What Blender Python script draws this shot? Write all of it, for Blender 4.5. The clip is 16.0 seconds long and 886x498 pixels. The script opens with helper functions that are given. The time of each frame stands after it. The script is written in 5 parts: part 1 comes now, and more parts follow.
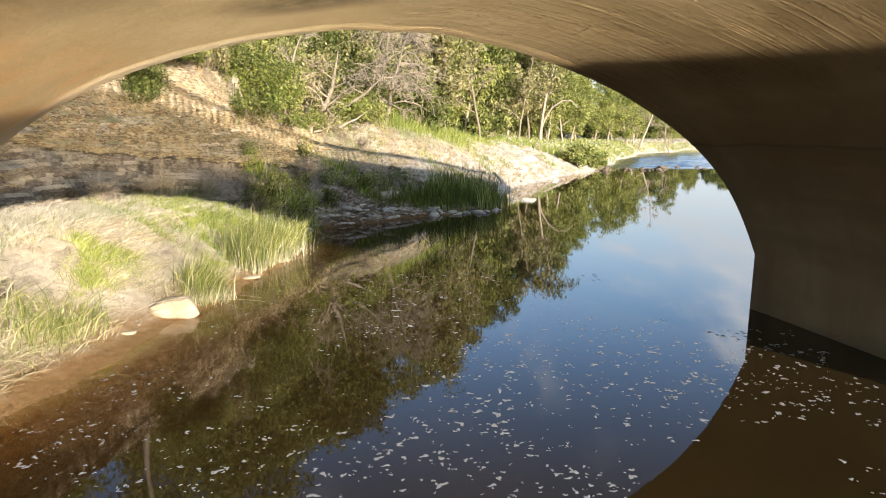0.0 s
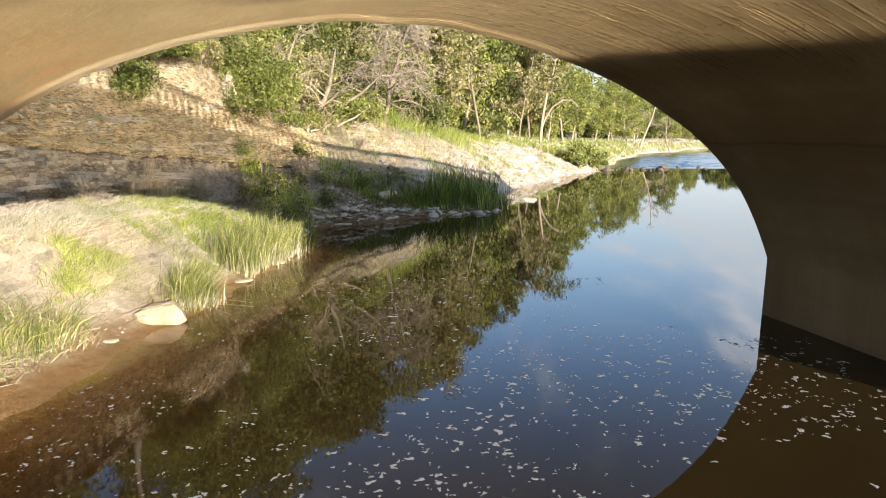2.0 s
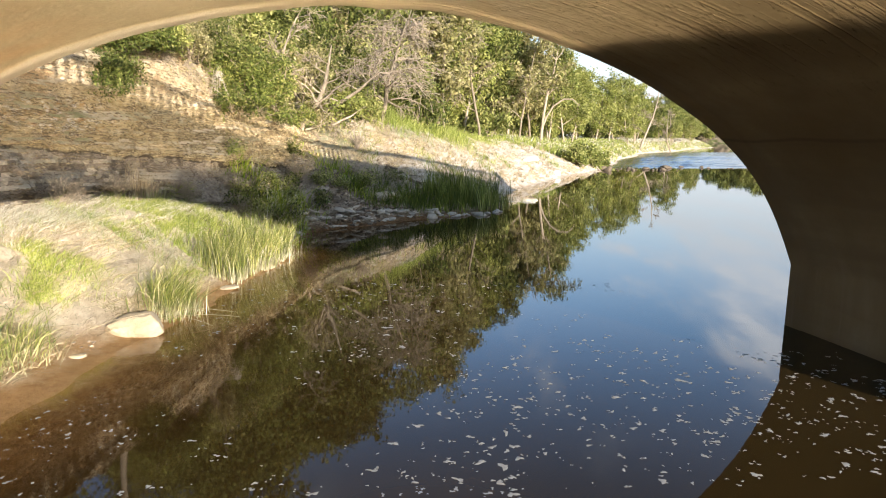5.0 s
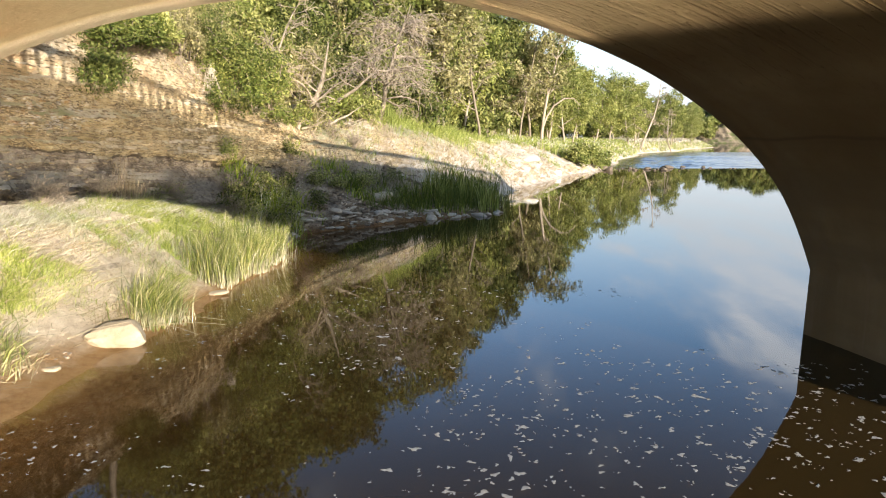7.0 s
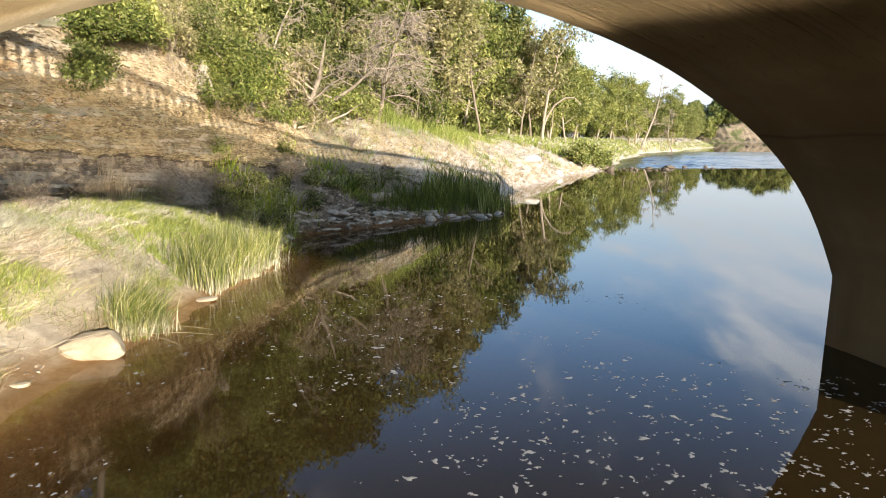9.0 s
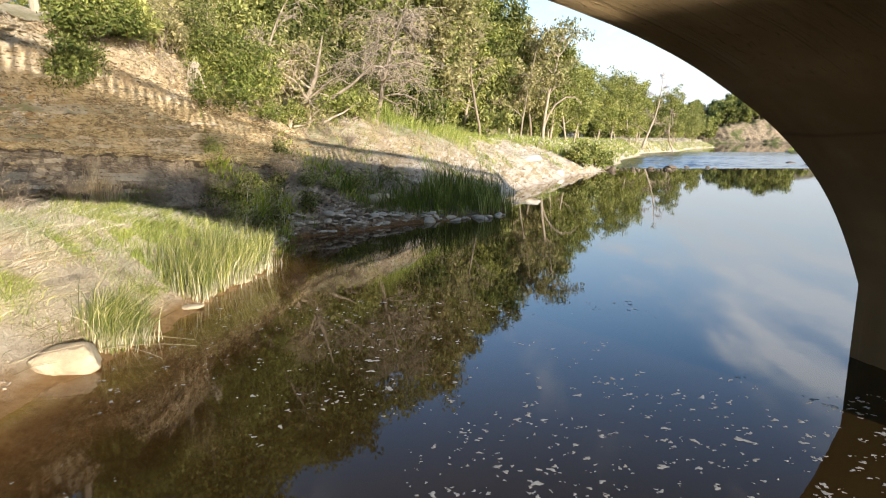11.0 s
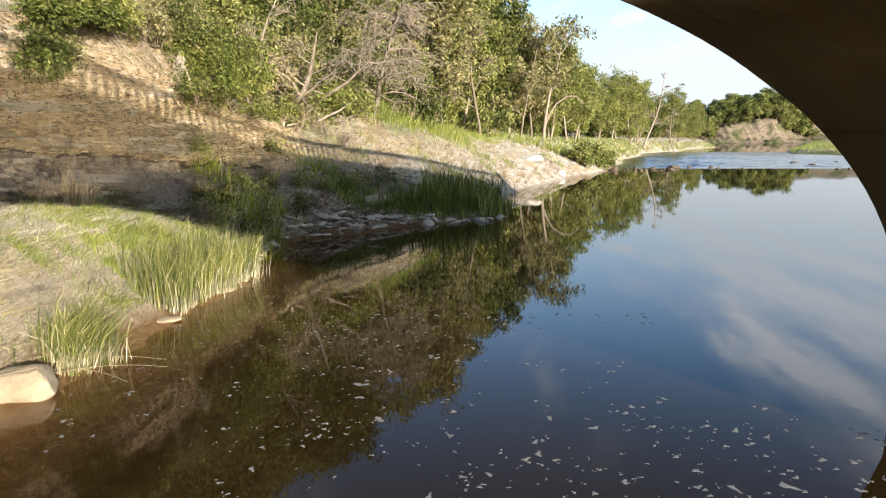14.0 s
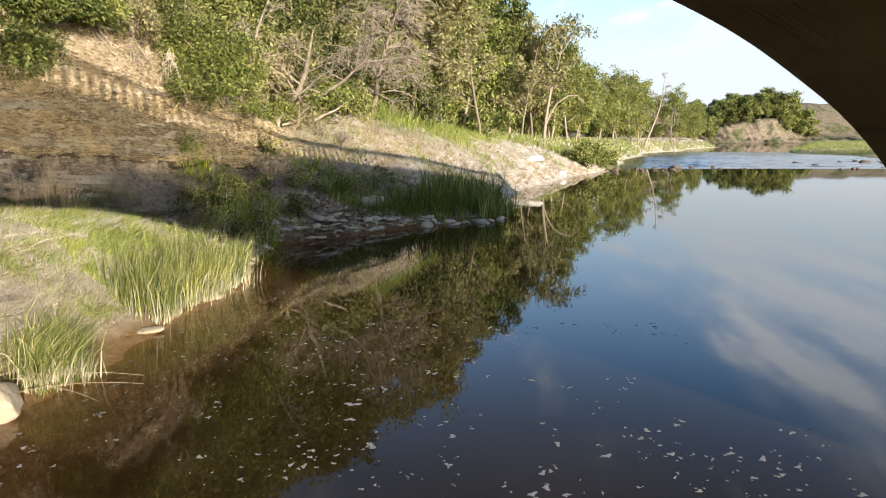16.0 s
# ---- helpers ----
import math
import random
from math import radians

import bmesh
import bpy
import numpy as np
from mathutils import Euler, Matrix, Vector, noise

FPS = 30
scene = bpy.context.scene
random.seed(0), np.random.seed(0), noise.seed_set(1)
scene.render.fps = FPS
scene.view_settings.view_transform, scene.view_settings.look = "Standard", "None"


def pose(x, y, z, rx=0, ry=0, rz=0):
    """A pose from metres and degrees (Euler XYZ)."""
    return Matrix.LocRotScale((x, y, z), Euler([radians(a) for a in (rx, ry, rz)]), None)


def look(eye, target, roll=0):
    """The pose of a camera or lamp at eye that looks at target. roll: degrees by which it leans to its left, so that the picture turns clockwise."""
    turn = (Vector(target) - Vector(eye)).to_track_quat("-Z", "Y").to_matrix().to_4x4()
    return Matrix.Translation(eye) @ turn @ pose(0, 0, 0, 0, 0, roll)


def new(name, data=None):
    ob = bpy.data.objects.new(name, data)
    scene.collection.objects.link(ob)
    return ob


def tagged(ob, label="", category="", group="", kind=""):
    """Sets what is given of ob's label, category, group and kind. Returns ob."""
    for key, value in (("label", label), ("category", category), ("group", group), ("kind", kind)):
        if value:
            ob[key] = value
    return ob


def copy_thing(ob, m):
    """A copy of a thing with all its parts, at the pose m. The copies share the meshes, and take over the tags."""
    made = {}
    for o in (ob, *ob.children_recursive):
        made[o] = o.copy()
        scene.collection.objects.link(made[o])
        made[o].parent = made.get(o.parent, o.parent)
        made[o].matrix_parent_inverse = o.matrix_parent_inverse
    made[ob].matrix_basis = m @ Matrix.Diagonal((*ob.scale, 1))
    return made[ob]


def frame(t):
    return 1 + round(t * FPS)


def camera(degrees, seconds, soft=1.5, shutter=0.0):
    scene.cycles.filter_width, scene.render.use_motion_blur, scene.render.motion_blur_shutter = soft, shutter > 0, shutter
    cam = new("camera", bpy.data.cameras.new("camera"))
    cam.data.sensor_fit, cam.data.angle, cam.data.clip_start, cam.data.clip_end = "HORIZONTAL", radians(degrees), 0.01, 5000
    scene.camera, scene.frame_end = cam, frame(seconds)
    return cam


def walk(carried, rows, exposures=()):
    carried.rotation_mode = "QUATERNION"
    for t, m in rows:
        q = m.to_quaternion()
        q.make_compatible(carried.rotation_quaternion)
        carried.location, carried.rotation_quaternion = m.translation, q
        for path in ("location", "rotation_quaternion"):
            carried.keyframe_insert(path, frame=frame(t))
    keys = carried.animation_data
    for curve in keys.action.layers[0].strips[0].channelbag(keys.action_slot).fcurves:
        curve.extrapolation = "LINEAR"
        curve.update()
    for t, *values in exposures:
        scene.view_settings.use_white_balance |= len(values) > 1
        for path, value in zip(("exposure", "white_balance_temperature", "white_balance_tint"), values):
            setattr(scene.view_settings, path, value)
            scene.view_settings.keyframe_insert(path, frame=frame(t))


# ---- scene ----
cam = camera(72.0, 16.0, soft=1.05)
PATH = [
    (0.0, pose(0.000, 0.000, 2.700, 79.622, 0.000, -0.000)),
    (1.0, pose(0.010, 0.204, 2.686, 79.621, 0.000, -0.009)),
    (2.0, pose(0.019, 0.416, 2.673, 79.619, 0.000, -0.018)),
    (3.0, pose(0.027, 0.635, 2.659, 79.618, 0.000, -0.026)),
    (4.0, pose(0.034, 0.860, 2.646, 79.616, 0.000, -0.035)),
    (5.0, pose(0.041, 1.090, 2.633, 79.615, 0.000, -0.044)),
    (6.0, pose(0.047, 1.326, 2.621, 79.613, 0.000, -0.053)),
    (7.0, pose(0.053, 1.566, 2.608, 79.612, 0.000, -0.061)),
    (8.0, pose(0.059, 1.810, 2.597, 79.610, 0.000, -0.070)),
    (9.0, pose(0.065, 2.057, 2.586, 79.609, 0.000, -0.079)),
    (10.0, pose(0.071, 2.306, 2.575, 79.607, 0.000, -0.088)),
    (11.0, pose(0.077, 2.557, 2.566, 79.606, 0.000, -0.096)),
    (12.0, pose(0.084, 2.808, 2.557, 79.604, 0.000, -0.105)),
    (13.0, pose(0.091, 3.060, 2.549, 79.603, 0.000, -0.114)),
    (14.0, pose(0.099, 3.312, 2.542, 79.601, 0.000, -0.123)),
    (15.0, pose(0.107, 3.563, 2.536, 79.600, 0.000, -0.131)),
    (16.0, pose(0.117, 3.812, 2.532, 79.598, 0.000, -0.140)),
]
walk(cam, PATH, [(0.0, 1.66, 7000, 11), (8.0, 1.58, 7000, 11), (16.0, 1.26, 7000, 11)])

# ---- world and sun ----
LIGHT = Vector((-0.566, 0.895, -0.225)).normalized()      # way of the sunlight
world = bpy.data.worlds.new("world")
scene.world = world
world.use_nodes = True
wn, wl = world.node_tree.nodes, world.node_tree.links
wn.clear()
w_out = wn.new("ShaderNodeOutputWorld")
w_bg = wn.new("ShaderNodeBackground")
w_sky = wn.new("ShaderNodeTexSky")
w_sky.sky_type = "NISHITA"
w_sky.sun_disc = False
w_sky.sun_elevation = radians(12.0)
w_sky.sun_rotation = radians(147.7)
w_sky.air_density, w_sky.dust_density, w_sky.ozone_density = 1.2, 0.2, 3.2
w_co = wn.new("ShaderNodeTexCoord")
w_sep = wn.new("ShaderNodeSeparateXYZ")
wl.new(w_co.outputs["Generated"], w_sep.inputs[0])


def w_math(kind, a, b=0.0):
    x = wn.new("ShaderNodeMath")
    x.operation = kind
    for i, v in enumerate((a, b)):
        if isinstance(v, (int, float)):
            x.inputs[i].default_value = v
        else:
            wl.new(v, x.inputs[i])
    return x.outputs[0]


def w_step(value, a, b, lo=0.0, hi=1.0):
    x = wn.new("ShaderNodeMapRange")
    x.interpolation_type = "SMOOTHSTEP"
    for key, v in (("From Min", a), ("From Max", b), ("To Min", lo), ("To Max", hi)):
        x.inputs[key].default_value = v
    wl.new(value, x.inputs["Value"])
    return x.outputs["Result"]


def w_noise(vector, scale, detail, rough, warp=0.0):
    x = wn.new("ShaderNodeTexNoise")
    for key, v in (("Scale", scale), ("Detail", detail), ("Roughness", rough), ("Distortion", warp)):
        x.inputs[key].default_value = v
    wl.new(vector, x.inputs["Vector"])
    return x.outputs["Fac"]


# a high sheet of thin cloud, drawn out in streaks down the river
w_high = w_math("MAXIMUM", w_sep.outputs[2], 0.03)
w_px = w_math("DIVIDE", w_sep.outputs[0], w_high)
w_py = w_math("DIVIDE", w_sep.outputs[1], w_high)
w_u = w_math("SUBTRACT", w_px, w_math("MULTIPLY", w_py, 0.148))
w_vec = wn.new("ShaderNodeCombineXYZ")
wl.new(w_u, w_vec.inputs[0])
wl.new(w_math("MULTIPLY", w_py, 0.3), w_vec.inputs[1])
w_wisp = w_noise(w_vec.outputs[0], 1.9, 6.0, 0.58, 0.12)
w_edge = w_math("ADD", w_u, w_math("MULTIPLY", w_math("SUBTRACT", w_wisp, 0.5), 1.5))
w_sheet = w_math("MULTIPLY", w_step(w_edge, 0.75, 1.6), w_step(w_wisp, 0.28, 0.62, 0.35, 1.0))
w_streak = w_math("MULTIPLY", w_step(w_wisp, 0.52, 0.72), 0.55)
w_cloud = w_math("MINIMUM", w_math("ADD", w_sheet, w_streak), 1.0)
w_cloud = w_math("MULTIPLY", w_cloud, w_step(w_sep.outputs[2], 0.03, 0.17, 0.6, 0.9))
# haze that whitens the sky towards the horizon
w_low = w_step(w_sep.outputs[2], 0.0, 0.36, 1.0, 0.0)
w_haze = wn.new("ShaderNodeMix")
w_haze.data_type = "RGBA"
w_haze.inputs["B"].default_value = (1.8, 2.1, 2.48, 1)
wl.new(w_low, w_haze.inputs["Factor"])
w_deep = wn.new("ShaderNodeMix")
w_deep.data_type, w_deep.blend_type = "RGBA", "MULTIPLY"
w_deep.inputs["Factor"].default_value = 1.0
wl.new(w_sky.outputs["Color"], w_deep.inputs["A"])
w_top = wn.new("ShaderNodeMix")
w_top.data_type = "RGBA"
wl.new(w_step(w_sep.outputs[2], 0.28, 0.66), w_top.inputs["Factor"])
w_top.inputs["A"].default_value = (0.68, 0.77, 0.93, 1)
w_top.inputs["B"].default_value = (0.36, 0.39, 0.43, 1)
wl.new(w_top.outputs["Result"], w_deep.inputs["B"])
wl.new(w_deep.outputs["Result"], w_haze.inputs["A"])
w_mix = wn.new("ShaderNodeMix")
w_mix.data_type = "RGBA"
w_white = wn.new("ShaderNodeMix")
w_white.data_type = "RGBA"
w_white.inputs["A"].default_value = (1.95, 2.2, 2.5, 1)
w_white.inputs["B"].default_value = (3.3, 3.7, 4.3, 1)
wl.new(w_step(w_sep.outputs[2], 0.1, 0.32), w_white.inputs["Factor"])
wl.new(w_white.outputs["Result"], w_mix.inputs["B"])
wl.new(w_cloud, w_mix.inputs["Factor"])
wl.new(w_haze.outputs["Result"], w_mix.inputs["A"])
wl.new(w_mix.outputs["Result"], w_bg.inputs["Color"])
w_bg.inputs["Strength"].default_value = 0.19
wl.new(w_bg.outputs["Background"], w_out.inputs["Surface"])

sun = new("sun", bpy.data.lights.new("sun", "SUN"))
sun.data.energy = 4.1
sun.data.angle = radians(0.45)
sun.data.color = (1.0, 0.935, 0.85)
sun.matrix_world = look(-LIGHT * 60, (0, 0, 0))

# added lamp in place of sun glitter thrown under the arch from upriver
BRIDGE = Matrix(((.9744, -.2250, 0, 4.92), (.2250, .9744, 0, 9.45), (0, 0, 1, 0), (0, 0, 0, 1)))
glitter = new("glitter_lamp", bpy.data.lights.new("glitter_lamp", "AREA"))
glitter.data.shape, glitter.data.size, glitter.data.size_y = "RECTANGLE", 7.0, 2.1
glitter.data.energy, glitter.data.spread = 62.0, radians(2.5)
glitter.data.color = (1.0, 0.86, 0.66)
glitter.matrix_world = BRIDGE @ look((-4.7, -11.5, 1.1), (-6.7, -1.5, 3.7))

# two added lamps for glitter under the arch and below, onto the cliff
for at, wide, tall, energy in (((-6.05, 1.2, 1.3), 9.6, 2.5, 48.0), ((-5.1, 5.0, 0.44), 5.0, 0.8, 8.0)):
    beam = new("glitter_lamp", bpy.data.lights.new("glitter_lamp", "AREA"))
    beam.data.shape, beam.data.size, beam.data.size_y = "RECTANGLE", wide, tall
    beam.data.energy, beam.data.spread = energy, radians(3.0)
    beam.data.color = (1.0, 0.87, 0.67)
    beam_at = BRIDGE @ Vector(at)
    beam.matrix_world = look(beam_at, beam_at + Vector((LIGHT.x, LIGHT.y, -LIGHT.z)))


# ---- materials ----
class Mat:
    """Small builder for a procedural material."""

    def __init__(self, name, rough=0.85, spec=0.3):
        self.m = bpy.data.materials.new(name)
        self.m.use_nodes = True
        self.n, self.l = self.m.node_tree.nodes, self.m.node_tree.links
        self.b = self.n["Principled BSDF"]
        self.b.inputs["Roughness"].default_value = rough
        self.b.inputs["Specular IOR Level"].default_value = spec
        self.height = None
        self.co = self.n.new("ShaderNodeTexCoord").outputs["Object"]

    def noise(self, scale=5.0, stretch=(1, 1, 1), detail=4.0, rough=0.55, warp=0.0):
        mp = self.n.new("ShaderNodeMapping")
        mp.inputs["Scale"].default_value = stretch
        self.l.new(self.co, mp.inputs["Vector"])
        t = self.n.new("ShaderNodeTexNoise")
        t.inputs["Scale"].default_value, t.inputs["Detail"].default_value = scale, detail
        t.inputs["Roughness"].default_value, t.inputs["Distortion"].default_value = rough, warp
        self.l.new(mp.outputs["Vector"], t.inputs["Vector"])
        return t.outputs["Fac"]

    def ramp(self, value, stops):
        r = self.n.new("ShaderNodeValToRGB")
        while len(r.color_ramp.elements) < len(stops):
            r.color_ramp.elements.new(0.5)
        for e, (p, c) in zip(r.color_ramp.elements, stops):
            e.position = p
            e.color = (*c, 1) if len(c) == 3 else c
        self.l.new(value, r.inputs["Fac"])
        return r.outputs["Color"]

    def step(self, value, a, b):
        r = self.n.new("ShaderNodeMapRange")
        r.inputs["From Min"].default_value, r.inputs["From Max"].default_value = a, b
        self.l.new(value, r.inputs["Value"])
        return r.outputs["Result"]

    def mix(self, f, a, b, kind="MIX"):
        x = self.n.new("ShaderNodeMix")
        x.data_type, x.blend_type = "RGBA", kind
        for key, v in (("Factor", f), ("A", a), ("B", b)):
            if isinstance(v, (int, float)):
                x.inputs[key].default_value = v
            elif isinstance(v, tuple):
                x.inputs[key].default_value = (*v, 1)
            else:
                self.l.new(v, x.inputs[key])
        return x.outputs["Result"]

    def math(self, kind, a, b=0.0):
        x = self.n.new("ShaderNodeMath")
        x.operation = kind
        for i, v in enumerate((a, b)):
            if isinstance(v, (int, float)):
                x.inputs[i].default_value = v
            else:
                self.l.new(v, x.inputs[i])
        return x.outputs[0]

    def random(self, island=False):
        if island:
            return self.n.new("ShaderNodeNewGeometry").outputs["Random Per Island"]
        return self.n.new("ShaderNodeObjectInfo").outputs["Random"]

    def axis(self, k, source=None):
        x = self.n.new("ShaderNodeSeparateXYZ")
        self.l.new(source or self.co, x.inputs[0])
        return x.outputs[k]

    def normal_z(self):
        return self.axis(2, self.n.new("ShaderNodeNewGeometry").outputs["True Normal"])

    def colour(self, c):
        if isinstance(c, tuple):
            self.b.inputs["Base Color"].default_value = (*c, 1)
        else:
            self.l.new(c, self.b.inputs["Base Color"])
        return self

    def bump(self, value, depth=0.02, strength=1.0):
        x = self.n.new("ShaderNodeBump")
        x.inputs["Distance"].default_value, x.inputs["Strength"].default_value = depth, strength
        self.l.new(value, x.inputs["Height"])
        if self.height:
            self.l.new(self.height, x.inputs["Normal"])
        self.height = x.outputs["Normal"]
        self.l.new(self.height, self.b.inputs["Normal"])
        return self

    def translucent(self, colour, share):
        t = self.n.new("ShaderNodeBsdfTranslucent")
        if isinstance(colour, tuple):
            t.inputs["Color"].default_value = (*colour, 1)
        else:
            self.l.new(colour, t.inputs["Color"])
        x = self.n.new("ShaderNodeMixShader")
        x.inputs[0].default_value = share
        self.l.new(self.b.outputs[0], x.inputs[1])
        self.l.new(t.outputs[0], x.inputs[2])
        self.l.new(x.outputs[0], self.n["Material Output"].inputs["Surface"])
        return self


def leaf_material(name, dark, mid, light, share=0.38):
    m = Mat(name, 0.62, 0.25)
    c = m.ramp(m.random(True), [(0.0, dark), (0.5, mid), (1.0, light)])
    big = m.noise(0.55, detail=2)
    c = m.mix(m.step(big, 0.42, 0.62), c, m.mix(1.0, c, (0.72, 0.8, 0.7), "MULTIPLY"))
    m.colour(c).translucent(c, share)
    return m.m


def bark_material(name, a, b, scale=9.0):
    m = Mat(name, 0.9, 0.15)
    g = m.noise(scale, (1, 1, 0.18), 5, 0.65)
    m.colour(m.ramp(g, [(0.3, a), (0.68, b)])).bump(g, 0.02)
    return m.m


def stone_material(name, a, b, spot):
    m = Mat(name, 0.85, 0.25)
    g = m.noise(5.0, (1, 1, 2.2), 6, 0.65)
    c = m.ramp(g, [(0.3, a), (0.7, b)])
    c = m.mix(m.step(m.noise(1.7, detail=3), 0.55, 0.7), c, spot)
    m.colour(m.mix(m.math("MULTIPLY", m.random(), 0.35), c, a)).bump(m.noise(16, detail=6), 0.03)
    return m.m


def concrete_material():
    m = Mat("board_marked_concrete", 0.82, 0.25)
    cloud = m.noise(0.45, detail=5, rough=0.6)
    board = m.math("MULTIPLY", m.noise(2.2, (0.22, 9.0, 0.22), 4, 0.6, 0.25), m.math("ADD", 0.72, m.math("MULTIPLY", m.math("MULTIPLY", 0.28, m.step(m.axis(0), -6.6, -5.2)), m.step(m.axis(2), 3.0, 3.5))))
    pits = m.noise(26, detail=5, rough=0.7)
    c = m.ramp(cloud, [(0.28, (0.25, 0.2, 0.12)), (0.52, (0.34, 0.28, 0.175)), (0.75, (0.43, 0.365, 0.25))])
    c = m.mix(m.step(board, 0.54, 0.72), c, m.mix(1.0, c, (0.78, 0.74, 0.66), "MULTIPLY"))
    c = m.mix(m.math("MULTIPLY", m.step(pits, 0.5, 0.8), 0.2), c, (0.16, 0.13, 0.09))
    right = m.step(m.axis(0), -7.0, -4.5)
    low = m.step(m.axis(2), 2.6, 3.5)          # lower wall, its shade put into the colour
    blotch = m.step(m.noise(1.1, (1, 1, 0.35), 5, 0.6), 0.4, 0.7)
    c = m.mix(m.math("MULTIPLY", m.math("MULTIPLY", right, m.math("SUBTRACT", 1.0, low)), m.math("ADD", 0.62, m.math("MULTIPLY", blotch, 0.3))), c, (0.078, 0.048, 0.02))
    c = m.mix(m.math("MULTIPLY", m.step(m.axis(0), -6.2, -3.2), m.math("ADD", 0.4, m.math("MULTIPLY", blotch, 0.35))), c, (0.14, 0.098, 0.046))      # the light's fall-off to the right, painted brown
    c = m.mix(m.math("MULTIPLY", m.math("MULTIPLY", m.step(m.axis(0), -4.0, -2.4), m.step(m.axis(2), 3.1, 3.4)), m.math("ADD", 0.3, m.math("MULTIPLY", m.step(m.noise(0.9, (0.6, 1, 1), 5, 0.6), 0.36, 0.6), 0.45))), c, (0.1, 0.068, 0.03))      # more of that fall-off, painted high on the haunch
    cast = m.step(m.math("ABSOLUTE", m.math("SUBTRACT", m.math("ADD", m.axis(2), m.math("MULTIPLY", m.noise(0.5, detail=3), 0.25)), 2.72)), 0.03, 0.008)
    c = m.mix(m.math("MULTIPLY", m.math("MULTIPLY", cast, right), 0.5), c, (0.045, 0.03, 0.016))        # line between two pours
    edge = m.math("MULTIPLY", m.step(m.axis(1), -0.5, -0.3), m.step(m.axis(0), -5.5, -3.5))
    c = m.mix(m.math("MULTIPLY", edge, 0.45), c, m.mix(1.0, c, (0.62, 0.58, 0.54), "MULTIPLY"))        # arch ring, darker towards its right side
    left = m.math("MULTIPLY", m.step(m.axis(0), -8.2, -9.8), m.step(m.noise(0.9, (1, 2, 1), 5), 0.36, 0.62))
    c = m.mix(m.math("MULTIPLY", left, 0.7), c, (0.42, 0.22, 0.09))     # rusty wash plus the sand's orange bounce light, painted on the far haunch
    dark_patch = m.math("SUBTRACT", 1.0, m.step(m.math("ADD", m.math("POWER", m.math("ADD", m.axis(0), 6.75), 2.0), m.math("MULTIPLY", m.math("POWER", m.math("ADD", m.axis(1), 1.85), 2.0), 1.6)), 0.1, 0.9))
    dark_patch = m.math("MAXIMUM", dark_patch, m.step(m.math("ADD", m.axis(1), m.math("MULTIPLY", m.axis(0), -0.15)), -1.5, -2.3))
    dark_patch = m.math("MULTIPLY", dark_patch, m.step(m.noise(0.8, (1, 1, 1), 5, 0.6, 0.5), 0.24, 0.5))
    dark_patch = m.math("MULTIPLY", dark_patch, m.step(m.axis(0), -4.4, -5.4))
    c = m.mix(m.math("MULTIPLY", dark_patch, 0.86), c, (0.085, 0.066, 0.04))       # darker patches towards the upstream end
    face = m.math("MULTIPLY", m.step(m.axis(1), -0.33, -0.27), m.step(m.axis(0), -6.2, -7.6))
    c = m.mix(m.math("MULTIPLY", face, 0.6), c, (0.33, 0.3, 0.24))        # greyer, cleaner edge of the ring
    low_right = m.math("MULTIPLY", right, m.math("SUBTRACT", 1.0, low))
    streak = m.math("MULTIPLY", m.step(m.noise(2.4, (1.0, 1.6, 0.1), 5, 0.6), 0.58, 0.72), m.step(m.axis(2), 2.2, 1.4))
    c = m.mix(m.math("MULTIPLY", m.math("MULTIPLY", low_right, streak), 0.5), c, (0.18, 0.13, 0.085))     # pale lime runs
    pour = m.step(m.noise(0.7, (0.2, 0.25, 2.6), 4, 0.55, 0.3), 0.44, 0.62)
    c = m.mix(m.math("MULTIPLY", m.math("MULTIPLY", low_right, pour), 0.55), c, (0.095, 0.068, 0.038))
    m.colour(c)
    spatter = m.math("MULTIPLY", m.step(m.noise(9, (1, 2, 1), 6, 0.75), 0.6, 0.7), m.math("MULTIPLY", m.step(m.axis(0), -6.5, -4.5), m.step(m.axis(2), 2.9, 3.3)))
    m.bump(m.step(board, 0.5, 0.72), 0.016, 0.8).bump(spatter, 0.02, 0.8).bump(pits, 0.008, 0.4).bump(m.noise(3, detail=4), 0.03, 0.5)
    return m.m


